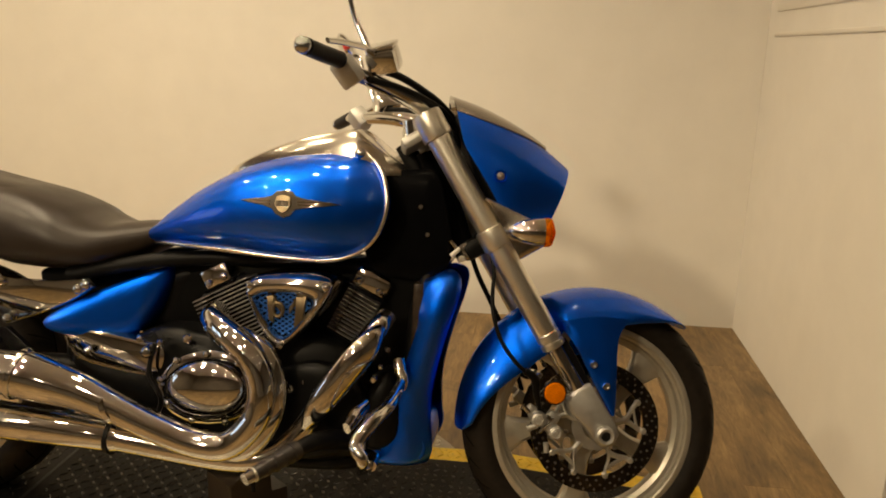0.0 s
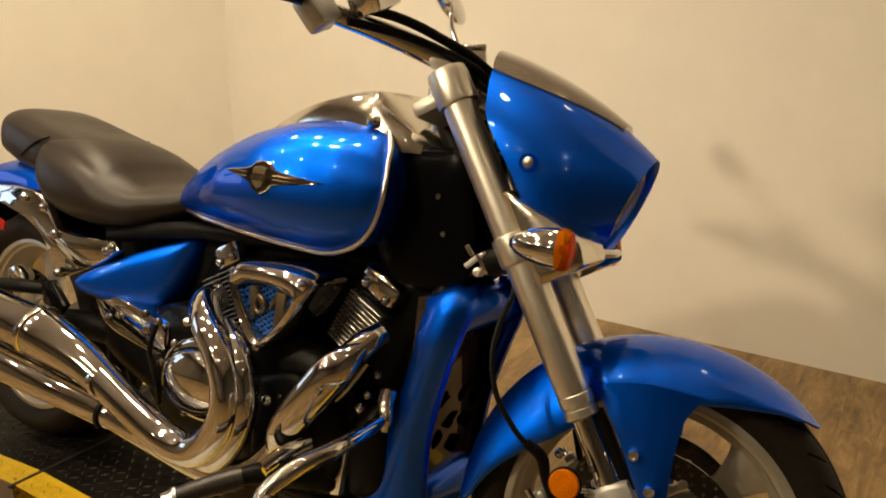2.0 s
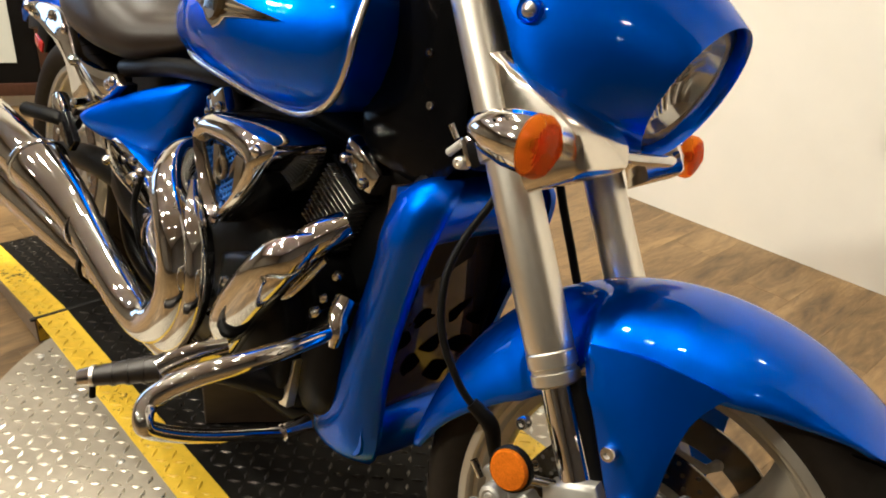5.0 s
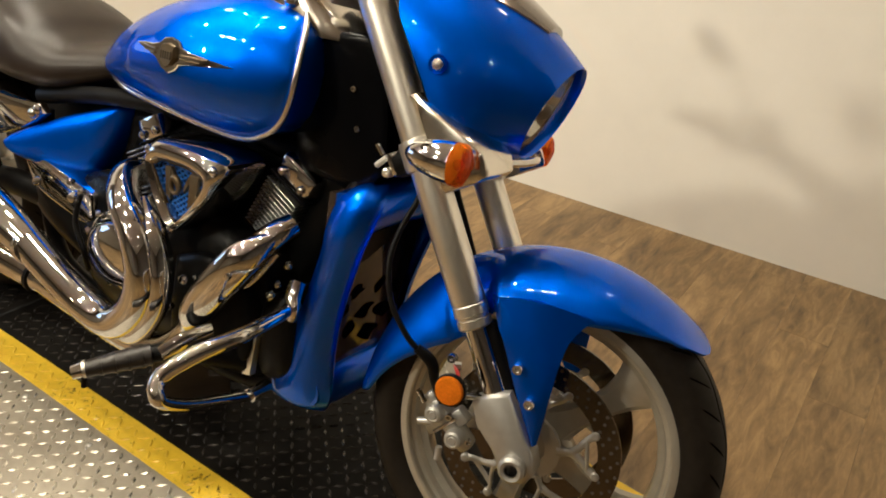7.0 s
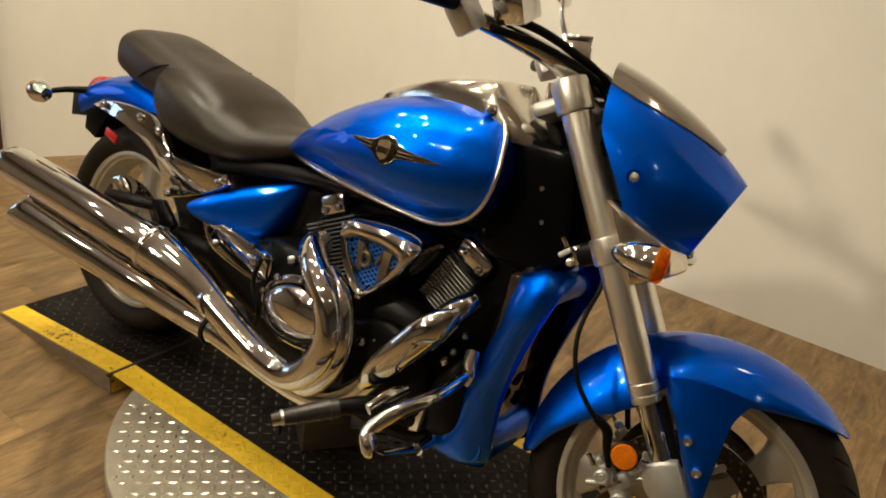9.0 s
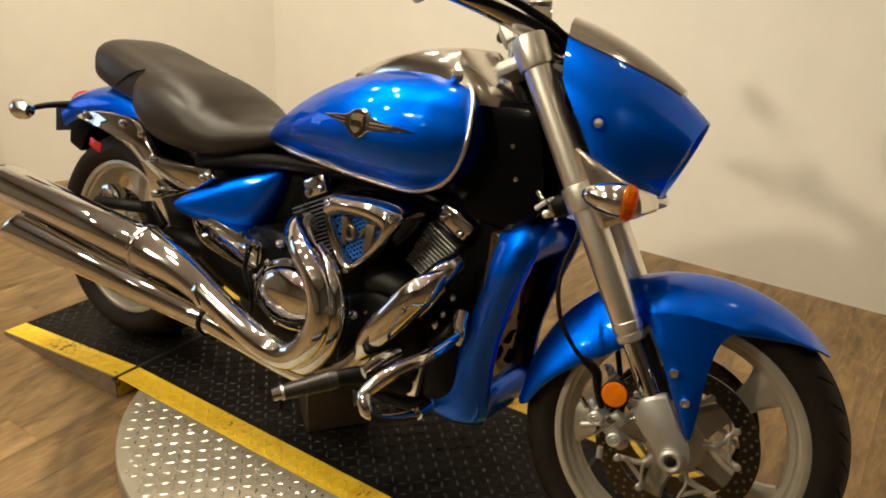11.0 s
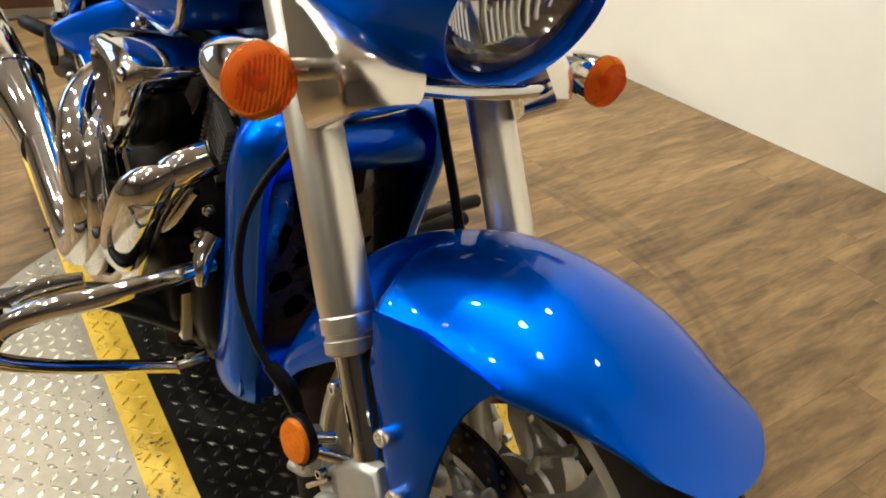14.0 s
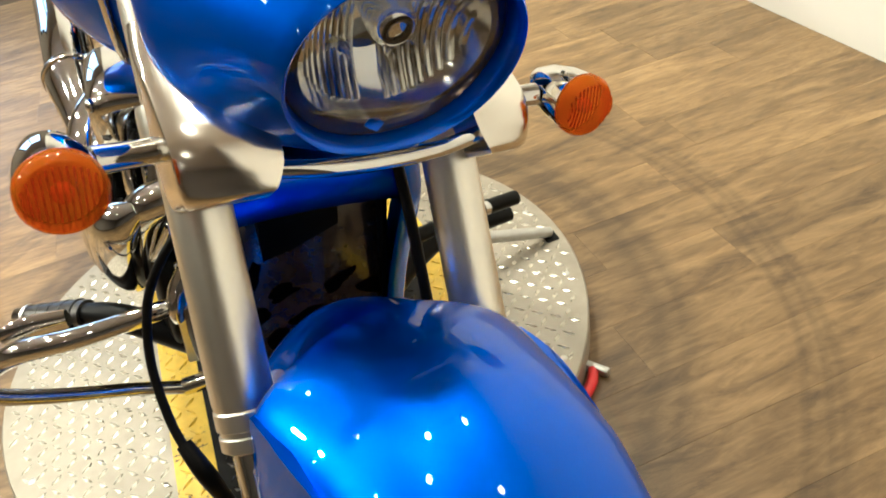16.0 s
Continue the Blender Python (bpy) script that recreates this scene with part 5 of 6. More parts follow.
for y, z, ry, rz, turn in ((-0.033, 0.448, 0.021, 0.013, 25), (0.041, 0.448, 0.026, 0.012, 35), (-0.068, 0.417, 0.014, 0.013, 20), (-0.064, 0.485, 0.009, 0.02, -10), (0.094, 0.424, 0.022, 0.013, -20), (-0.0, 0.403, 0.024, 0.014, 10), (0.059, 0.388, 0.025, 0.015, -15), (0.125, 0.47, 0.01, 0.02, 10), (-0.046, 0.37, 0.02, 0.016, 30), (0.018, 0.348, 0.03, 0.016, 0), (0.108, 0.36, 0.018, 0.018, -30), (0.04, 0.6, 0.04, 0.007, 4), (-0.045, 0.6, 0.034, 0.007, -5)):
    outline = [(ry * math.cos(a) * (1 + _rng.uniform(-0.38, 0.38)), rz * math.sin(a) * (1 + _rng.uniform(-0.38, 0.38))) for a in np.linspace(0, 2 * math.pi, 11)[:-1]]
    outline = smooth_path(outline + [outline[0]], 3)[:-1]
    hole = bridge(bmesh.new(), [[(dx, k * p[0], k * p[1]) for p in outline] for dx, k in ((0.0, 1.0), (0.0012, 1.0), (0.0012, 0.9))])
    part("cut_out", hole, GROOVE, radiator, "", pose(0.440, y, z, turn, 0, 0))

# a brown block stands on the track under the frame
block = empty("support_block", pose(-0.447, 1.707, TOP + 0.004, 0, 0, 54))
tagged(block, "dark brown stepped block on the black track under the frame", "block")
_side = [(-0.088, 0.0), (0.080, 0.0), (0.080, 0.052), (0.034, 0.058), (0.030, 0.118), (-0.020, 0.150), (-0.088, 0.122)]
part("base", plate(_side, -0.004, 0.105, 0.004), BROWN, block, "worn brown base", smooth=False)
part("pad", box(0.075, 0.090, 0.040, (0.012, 0.052, 0.150), 0.004, (0, 8, 0)), DARKWOOD, block, "dark red-brown pad", smooth=False)

# pedals and pegs
brake = empty("brake_pedal", None, bike)
tagged(brake, "chrome looped rear brake pedal")
part("arm", tube([(0.392, -0.145, 0.437), (0.400, -0.20, 0.432), (0.396, -0.29, 0.418), (0.372, -0.36, 0.398), (0.350, -0.405, 0.365), (0.366, -0.422, 0.345), (0.364, -0.405, 0.325), (0.346, -0.34, 0.285), (0.328, -0.25, 0.246), (0.334, -0.17, 0.226)], [0.0115, 0.013, 0.0145, 0.0155, 0.0145, 0.013, 0.012, 0.011, 0.0105, 0.0105], 14),
     CHROME, brake, "bent chrome tube")
part("pad", tube([(0.345, -0.300, 0.412), (0.335, -0.35, 0.405), (0.325, -0.385, 0.39)], [0.016, 0.018, 0.014], 12, 4, True, 0.6), CHROME, brake, "ribbed pedal pad")
part("hook", tube([(0.385, -0.14, 0.475), (0.392, -0.155, 0.455), (0.405, -0.165, 0.437), (0.402, -0.165, 0.415)], [0.016, 0.015, 0.011, 0.008]), CHROME, brake, "chrome pivot hook")
part("pivot", rod((0.336, -0.14, 0.237), (0.336, -0.185, 0.233), 0.014), CHROME, brake, "chrome pivot")
peg = empty("foot_peg", None, bike)
tagged(peg, "black rubber rider foot peg on a dark bracket")
part("pad", tube([(0.196, -0.301, 0.304), (0.180, -0.323, 0.298), (0.156, -0.356, 0.288), (0.130, -0.394, 0.277)], [0.0205, 0.0200, 0.0178, 0.0145], 18, 4, True, 1.15), PEG, peg, "worn grey foot rubber")
for k in range(4):
    u = k / 3
    part("rib", tube([(0.188 - 0.040 * u, -0.312 - 0.056 * u, 0.301 - 0.017 * u), (0.185 - 0.040 * u, -0.316 - 0.056 * u, 0.300 - 0.017 * u)], 0.0222 - 0.0042 * u, 16, 1, True, 1.15), PEG, peg, "")
part("end_washer", tube([(0.132, -0.391, 0.278), (0.129, -0.395, 0.277)], [0.0160, 0.0160], 16, 1, True, 1.15), SATIN, peg, "thin steel washer")
part("tip", tube([(0.129, -0.396, 0.277), (0.119, -0.410, 0.272)], [0.0145, 0.0125], 16, 4, True, 1.15), CHROME, peg, "chrome tip")
part("feeler", rod((0.133, -0.396, 0.268), (0.133, -0.396, 0.243), 0.005), BLACK_SATIN, peg, "worn feeler bolt")
part("bracket", tube([(0.30, -0.13, 0.27), (0.262, -0.20, 0.296), (0.226, -0.262, 0.310), (0.194, -0.304, 0.304)], [0.026, 0.024, 0.021, 0.016]), BLACK_SATIN, peg, "dark peg bracket")
shift = empty("shift_lever", None, bike)
tagged(shift, "dark shift lever with a black toe rubber")
part("arm", tube([(0.33, 0.16, 0.40), (0.31, 0.22, 0.40), (0.285, 0.29, 0.395), (0.262, 0.335, 0.385)], [0.012, 0.012, 0.011, 0.010]), BLACK_SATIN, shift, "dark lever arm")
part("ferrule", rod((0.264, 0.332, 0.386), (0.258, 0.346, 0.383), 0.0125), CHROME, shift, "chrome ferrule")
part("toe_pad", rod((0.258, 0.346, 0.384), (0.238, 0.408, 0.377), 0.013), BLACK_SATIN, shift, "black toe rubber")
peg2 = empty("foot_peg", None, bike)
tagged(peg2, "black rubber rider foot peg on a dark bracket")
part("rubber", tube([(0.222, 0.275, 0.322), (0.205, 0.35, 0.318), (0.19, 0.42, 0.314)], [0.019, 0.018, 0.015], 12, 4, True, 1.2), BLACK_SATIN, peg2, "ribbed black rubber")
part("bracket", tube([(0.30, 0.13, 0.27), (0.26, 0.20, 0.305), (0.228, 0.265, 0.322)], [0.026, 0.024, 0.020]), BLACK_SATIN, peg2, "dark peg bracket")
stand = empty("kick_stand", None, bike)
tagged(stand, "polished side stand swung out onto the turntable")
part("leg", tube([(0.09, 0.13, 0.235), (0.075, 0.25, 0.215), (0.058, 0.42, 0.170), (0.045, 0.55, 0.140), (0.040, 0.605, 0.128)], [0.015, 0.014, 0.0135, 0.013, 0.011]), CAST, stand, "polished stand leg")
part("spring", tube([(0.10, 0.14, 0.205), (0.085, 0.22, 0.195), (0.075, 0.30, 0.180)], 0.011), BLACK_SATIN, stand, "black return spring")
part("foot", box(0.035, 0.03, 0.008, (0.04, 0.607, 0.1145), 0.003, (9, 0, 0)), BLACK_SATIN, stand, "stand foot")


# -- the steered front --
def front(name, bm, mat, label="", parent=None, m=None, angle=40):
    if parent is None:
        return part(name, bm, mat, bike, label, FRONT @ m if m is not None else FRONT, angle=angle)
    return part(name, bm, mat, parent, label, m, angle=angle)


def fender_width(a):
    return interp([(14, 0.084), (16, 0.089), (20, 0.093), (30, 0.104), (42, 0.122), (54, 0.132), (64, 0.140), (74, 0.142), (79, 0.143), (83, 0.110), (92, 0.094), (110, 0.092), (135, 0.090), (149, 0.082), (152, 0.06)], a)


def fender_leg(s):
    """The leg that runs from the fender's lower edge down to a point at the fork's foot."""
    left = [(0.0, 0.038, 0.274), (0.3, 0.044, 0.198), (0.6, 0.038, 0.11), (1.0, 0.037, 0.028)]
    right = [(0.0, 0.186, 0.196), (0.05, 0.162, 0.186), (0.12, 0.144, 0.175), (0.22, 0.129, 0.158), (0.4, 0.109, 0.130), (0.6, 0.087, 0.094), (0.8, 0.064, 0.056), (1.0, 0.045, 0.027)]
    rows_out, rows_in = [], []
    for v in np.linspace(0, 1, 15):
        l = [interp([(k[0], k[j]) for k in left], v) for j in (1, 2)]
        r = [interp([(k[0], k[j]) for k in right], v) for j in (1, 2)]
        top = (1 - v) ** 4
        out, inn = [], []
        for u in np.linspace(0, 1, 9):
            f = l[0] + (r[0] - l[0]) * u
            d = l[1] + (r[1] - l[1]) * u + top * math.sin(math.pi * u) * 0.012
            # flush with the fender's side above, flat towards the foot
            k = min(1.0, v / 0.55)
            k = k * k * (3 - 2 * k)
            y = (1 - k) * (fender_width(math.degrees(math.atan2(d, f))) + 0.0005) + k * 0.1425 + 0.009 * (1 - (1 - v) ** 4) - k * (0.005 * u ** 6 + 0.004 * (1 - u) ** 8)
            out.append((f, s * y, d))
            inn.append((f, s * (y - 0.012 + 0.006 * u ** 6), d))
        rows_out.append(out)
        rows_in.append(inn)
    return bridge(bmesh.new(), [a + list(reversed(b)) for a, b in zip(rows_out, rows_in)], True, True)


def fender_crown(a):
    """How square the crown is: rounder towards the fork."""
    return interp([(15, 1.04), (42, 1.06), (54, 1.16), (66, 1.24), (79, 1.20), (83, 1.0), (95, 1.0)], a)


def fender_drop(a):
    return interp([(14, 0.012), (20, 0.021), (30, 0.045), (42, 0.067), (54, 0.083), (64, 0.088), (74, 0.074), (79, 0.070), (83, 0.085), (95, 0.115), (110, 0.110), (125, 0.085), (140, 0.050), (149, 0.030), (152, 0.012)], a)


fender = front("front_fender", arc_shell(0, 0, 0.3325, 14.4, 151.5, fender_width, fender_drop, 96, 22, 0.004, fender_crown, 1.06, 7.0), BLUE, "metallic blue front fender", angle=60)
for s in (-1, 1):
    part("fender_bracket", fender_leg(s), BLUE, fender, "blue fender bracket leg", angle=50)
    for f, d in ((0.057, 0.154), (0.058, 0.096)):
        part("fender_bolt", bolt(0.009, 0.008), TRIM_METAL, fender, "", side(pose(f, -0.1545, d), s))
    part("fender_bolt", bolt(0.008, 0.007), TRIM_METAL, fender, "", side(pose(-0.062, -0.118, 0.185), s))

for s in (-1, 1):
    leg = empty("fork_leg", FRONT @ (Matrix.Identity(4) if s < 0 else Matrix.Diagonal((1, -1, 1, 1))), bike)
    tagged(leg, "brushed upside-down fork leg")
    y = -0.131
    prof = [(0, 0.228), (0.024, 0.228), (0.0285, 0.231), (0.0285, 0.243), (0.0265, 0.2445), (0.0265, 0.249), (0.029, 0.2505), (0.029, 0.266), (0.0275, 0.268), (0.0285, 0.275), (0.0285, 0.49), (0.0285, 0.83), (0, 0.83)]
    part("outer_tube", lathe(prof, 36, "Z"), SATIN, leg, "brushed silver fork tube", pose(0, y, 0), angle=30)
    part("stanchion", rod((0, y, 0.07), (0, y, 0.235), 0.0205, 24), CHROME, leg, "polished chrome stanchion")
    part("stanchion_guard", tube([(0.022, y + 0.006, 0.10), (0.023, y + 0.006, 0.18), (0.022, y + 0.006, 0.232)], [0.012, 0.013, 0.012], 12), BLACK_SATIN, leg, "black fork guard")
    part("lower_clamp", lathe([(0.0285, 0.492), (0.034, 0.494), (0.035, 0.50), (0.035, 0.535), (0.034, 0.541), (0.0285, 0.543)], 32, "Z"), SATIN, leg, "brushed clamp collar", pose(0, y, 0), angle=30)
    part("upper_clamp", lathe([(0.0285, 0.778), (0.0345, 0.78), (0.036, 0.786), (0.036, 0.832), (0.034, 0.842), (0.022, 0.846), (0, 0.846)], 32, "Z"), SATIN, leg, "brushed top clamp", pose(0, y, 0), angle=30)
    foot = [(-0.036, 0.118), (0.0, 0.124), (0.030, 0.118), (0.034, 0.06), (0.036, 0.012), (0.030, -0.018), (0.008, -0.032), (-0.018, -0.028), (-0.026, -0.004), (-0.030, 0.035), (-0.042, 0.080)]
    part("fork_foot", plate(foot, -0.156, -0.114, 0.008), CAST, leg, "silver cast fork foot", angle=60)
    part("axle_clamp", lathe([(0.011, -0.166), (0.011, -0.170), (0.017, -0.172), (0.022, -0.168), (0.023, -0.15), (0.0, -0.150)], 24), CAST, leg, "axle clamp boss")
    part("axle_hole", lathe([(0, -0.160), (0.0115, -0.160), (0.0115, -0.171)], 20), BLACK_SATIN, leg, "dark axle socket")
    cal = empty("caliper", pose(-0.105, -0.118, 0.078), leg)
    body = box(0.030, 0.036, 0.104, (0.004, 0.004, 0), 0.010, (0, -20, 0))
    box(0.034, 0.026, 0.030, (0.020, 0.004, 0.006), 0.006, (0, -20, 0), bm=body)
    box(0.020, 0.020, 0.020, (-0.012, -0.004, 0.052), 0.006, (0, -20, 0), bm=body)
    for du, dz in ((-0.010, 0.026), (0.010, -0.022)):
        part("piston_cap", lathe([(0, -0.030), (0.006, -0.030), (0.0075, -0.0275), (0.0105, -0.0285), (0.0145, -0.0265), (0.0165, -0.020), (0.0165, -0.006), (0, -0.006)], 24, "Y"), CAST, cal, "round piston cap", pose(du, 0, dz))
        part("caliper_bolt", bolt(0.006, 0.010), CHROME, cal, "", pose(du + 0.024, -0.014, dz - 0.010))
    part("pad_pin", rod((-0.022, -0.016, -0.004), (0.024, -0.016, 0.010), 0.0035, 10), CHROME, cal, "chrome pad pin")
    tube([(-0.042, -0.02, 0.020), (-0.018, -0.02, 0.015)], 0.007, 10, 1, True, 1, body)
    tube([(-0.020, -0.02, -0.030), (-0.030, -0.02, -0.050)], 0.006, 10, 1, True, 1, body)
    part("bleed_nipple", rod((-0.020, -0.02, 0.050), (-0.024, -0.022, 0.072), 0.005), CHROME, cal, "")
    part("caliper_body", body, CAST, cal, "silver brake caliper")
    ref = empty("reflector", pose(-0.055, -0.178, 0.148), leg)
    part("reflector_rim", lathe([(0, 0.006), (0.0265, 0.006), (0.0270, -0.002), (0.0245, -0.004)], 28), BLACK_SATIN, ref, "black reflector rim")
    part("reflector_lens", lathe([(0.0245, -0.003), (0.022, -0.008), (0.008, -0.0095), (0, -0.0095)], 28), AMBER_DISC, ref, "round amber reflector")
    part("reflector_stay", rod((0, 0.006, 0), (0.012, 0.035, -0.008), 0.006), CHROME, ref, "")
    part("reflector_stay", rod((0.01, 0.006, -0.012), (0.03, 0.035, -0.03), 0.006), CHROME, ref, "")
front("lower_triple", box(0.085, 0.21, 0.045, (-0.035, 0, 0.517), 0.012), BLACK_SATIN, "black lower fork bridge")
front("upper_triple", box(0.09, 0.28, 0.030, (-0.035, 0, 0.805), 0.010), CAST, "silver upper fork bridge")
front("steering_stem", rod((-0.066, 0, 0.50), (-0.066, 0, 0.82), 0.024), BLACK_SATIN, "black steering stem")
knob = front("steering_lock", box(0.022, 0.018, 0.040, (-0.068, -0.094, 0.520), 0.005), CHROME, "small chrome lock bracket")
part("lock_lever", rod((-0.078, -0.098, 0.534), (-0.104, -0.093, 0.528), 0.0052, 14), WHITE_KNOB, knob, "white lever")
part("lock_face", lathe([(0, -0.010), (0.003, -0.010), (0.004, -0.012), (0.0075, -0.011), (0.0085, -0.006), (0.0085, 0.008), (0, 0.008)], 20), SATIN, knob, "round pale lock", pose(-0.086, -0.094, 0.510))
part("lock_pin", rod((-0.084, -0.096, 0.540), (-0.088, -0.096, 0.560), 0.0055, 12), CHROME, knob, "chrome pin")
front("front_axle", rod((0, -0.16, 0), (0, 0.16, 0), 0.012), CAST, "front axle")
front("brake_hose", tube([(-0.02, -0.10, 0.49), (-0.036, -0.126, 0.450), (-0.066, -0.158, 0.412), (-0.090, -0.178, 0.370), (-0.104, -0.186, 0.310), (-0.098, -0.182, 0.250), (-0.086, -0.174, 0.215)], 0.0047), BLACK_SATIN, "black brake hose")
front("hose_bracket", tube([(-0.090, -0.176, 0.225), (-0.078, -0.165, 0.195), (-0.090, -0.15, 0.160), (-0.10, -0.13, 0.12)], [0.008, 0.010, 0.008, 0.006], 10), BLACK_SATIN, "black hose bracket")
front("brake_hose", tube([(-0.045, 0.09, 0.50), (-0.055, 0.10, 0.44), (-0.060, 0.105, 0.36), (-0.07, 0.11, 0.25), (-0.10, 0.12, 0.12)], 0.0065), BLACK_SATIN, "black brake hose")

# headlight nacelle
nac = empty("headlight_fairing", FRONT, bike)
tagged(nac, "metallic blue headlight fairing with an oval lamp")
UA = Vector((0.14, 0, 0.11)).normalized()
LC, LH, LW = Vector((0.185, 0, 0.520)), 0.090, 0.104
NRM = Vector((UA.z, 0, -UA.x))


_back = smooth_path([(0.106, 0.0, 0.498), (0.088, -0.066, 0.505), (0.060, -0.122, 0.530), (0.045, -0.152, 0.572), (0.044, -0.159, 0.632), (0.042, -0.161, 0.69), (0.042, -0.157, 0.735), (0.056, -0.138, 0.778),
                     (0.073, -0.107, 0.819), (0.090, -0.055, 0.846), (0.095, 0, 0.853)], 3)
_top = len(_back) - 1


def fairing_point(k, u, lift=0.0):
    """On the fairing: k steps round from the chin (its top at _top, both sides alike), u from the back edge to the lamp's rim."""
    k, s = (k, 1) if k <= _top else (2 * _top - k, -1)
    i = min(int(k), _top - 1)
    p = Vector(_back[i]).lerp(Vector(_back[i + 1]), k - i)
    a = -math.pi / 2 - math.pi * k / _top
    q = LC + UA * (LH * math.sin(a)) + Vector((0, LW * math.cos(a), 0))
    far = (q - p).length
    out = (q - LC).normalized()
    full = min(1.0, far / 0.14)
    p1 = p + NRM * (0.42 * far) + out * (0.008 * full)
    p2 = q - NRM * (0.26 * far) + out * (0.030 * full)
    v = p * (1 - u) ** 3 + p1 * (3 * u * (1 - u) ** 2) + p2 * (3 * u * u * (1 - u)) + q * u ** 3 + out * lift
    return Vector((v.x, v.y * s, v.z))


def nacelle():
    ks = [k * 0.5 for k in range(4 * _top)]
    rings = [[fairing_point(k, u) for k in ks] for u in np.linspace(0, 1, 19)]
    rim = rings[-1]
    for size, deep in ((0.985, -0.002), (0.955, 0.0), (0.935, 0.008), (0.905, 0.050)):
        rings.append([LC + (p - LC) * size - NRM * deep for p in rim])
    return bridge(bmesh.new(), rings, True, False), rings[-1]


_bm, _lens = nacelle()
part("shell", _bm, BLUE, nac, "metallic blue fairing shell", angle=60)
for s in (-1, 1):
    part("fairing_bolt", ovoid(0.0095, 0.006, 0.0095), TRIM_METAL, nac, "chrome fairing bolt", side(pose(0.078, -0.1635, 0.634), s))
    part("bolt_recess", lathe([(0, 0), (0.0115, 0), (0.0130, -0.0015), (0.0150, 0.001), (0.0145, 0.004)], 24), BLUE, nac, "blue recess round the bolt", side(pose(0.078, -0.1615, 0.634), s))
# lamp bowl, bulb shield and glass
LM = Matrix.Translation(LC - NRM * 0.010) @ Matrix(((UA.x, NRM.x, 0, 0), (UA.y, NRM.y, 1, 0), (UA.z, NRM.z, 0, 0), (0, 0, 0, 1)))
bowl = lathe([(0.93, -0.010), (0.86, -0.026), (0.70, -0.044), (0.45, -0.060), (0.18, -0.068), (0, -0.068)], 40)
for v in bowl.verts:
    v.co.x *= LH * 0.83
    v.co.z *= LW * 0.85
# the collar's dark brown stands for the floor mirrored in the bezel
collar = lathe([(0.955, -0.006), (0.93, -0.014), (0.87, -0.020), (0.805, -0.022), (0.800, -0.030)], 48)
for v in collar.verts:
    v.co.x *= LH * 0.97
    v.co.z *= LW * 0.985
part("lamp_collar", collar, COLLAR, nac, "lamp collar coloured like the floor it reflects", LM)
part("lamp_bowl", bowl, REFLECTOR, nac, "faceted chrome lamp reflector", LM)
flutes = bmesh.new()
BOWL = [(0, -0.068), (0.18, -0.068), (0.45, -0.060), (0.70, -0.044), (0.86, -0.026), (0.93, -0.010)]
for k in range(-10, 11):
    if abs(k) < 2:
        continue
    v = 0.86 * k / 10.5
    top = math.sqrt(max(0.02, 0.84 ** 2 - v * v))
    tube([(LH * 0.83 * u * top, interp(BOWL, math.hypot(u * top, v)) + 0.002, LW * 0.85 * v) for u in np.linspace(-1, 1, 7)], 0.0031, 8, 2, True, 1.0, flutes)
part("reflector_flutes", flutes, REFLECTOR, nac, "vertical reflector flutes", LM)
part("bulb_shield", lathe([(0, -0.022), (0.010, -0.020), (0.014, -0.018), (0.018, -0.022), (0.020, -0.032), (0.016, -0.064), (0, -0.064)], 24), CHROME, nac, "chrome bulb shield", LM @ pose(0.012, 0, 0))
part("bulb_ring", lathe([(0.008, -0.018), (0.011, -0.016), (0.013, -0.018), (0.012, -0.021)], 20), BLACK_SATIN, nac, "dark bulb ring", LM @ pose(0.012, 0, 0))
for dv in (-0.030, 0.030):
    part("bulb_cup", lathe([(0, -0.052), (0.009, -0.050), (0.013, -0.046), (0.015, -0.052), (0.013, -0.064), (0, -0.064)], 16), CHROME, nac, "small chrome bulb cup", LM @ pose(-0.034, 0, dv))
glass = lathe([(0.93, -0.004), (0.75, 0.003), (0.45, 0.008), (0.0, 0.010)], 40)
for v in glass.verts:
    v.co.x *= LH * 0.97
    v.co.z *= LW * 0.985
lens_ob = part("lens", glass, GLASS, nac, "clear oval headlight glass", LM)
lens_ob.visible_shadow = False
# silver screen strip laid along the top
_rows, _low = [], []
for u in np.linspace(0, 1, 13):
    half_k = 6.2 - 3.0 * u ** 2
    lead = Vector((-0.012, 0, 0.010)) * max(0.0, 1 - u * 8)
    _rows.append([fairing_point(_top + v * half_k, 0.74 * u, 0.003 + 0.006 * (1 - v * v)) + lead * (1 - v * v) for v in np.linspace(-1, 1, 17)])
    _low.append([fairing_point(_top + v * half_k, 0.74 * u, -0.002) for v in np.linspace(-1, 1, 17)])
_bm = bridge(bmesh.new(), [a + list(reversed(b)) for a, b in zip(_rows, _low)], True, True)
part("screen", _bm, SMOKE, nac, "small smoked silver fly screen", angle=50)
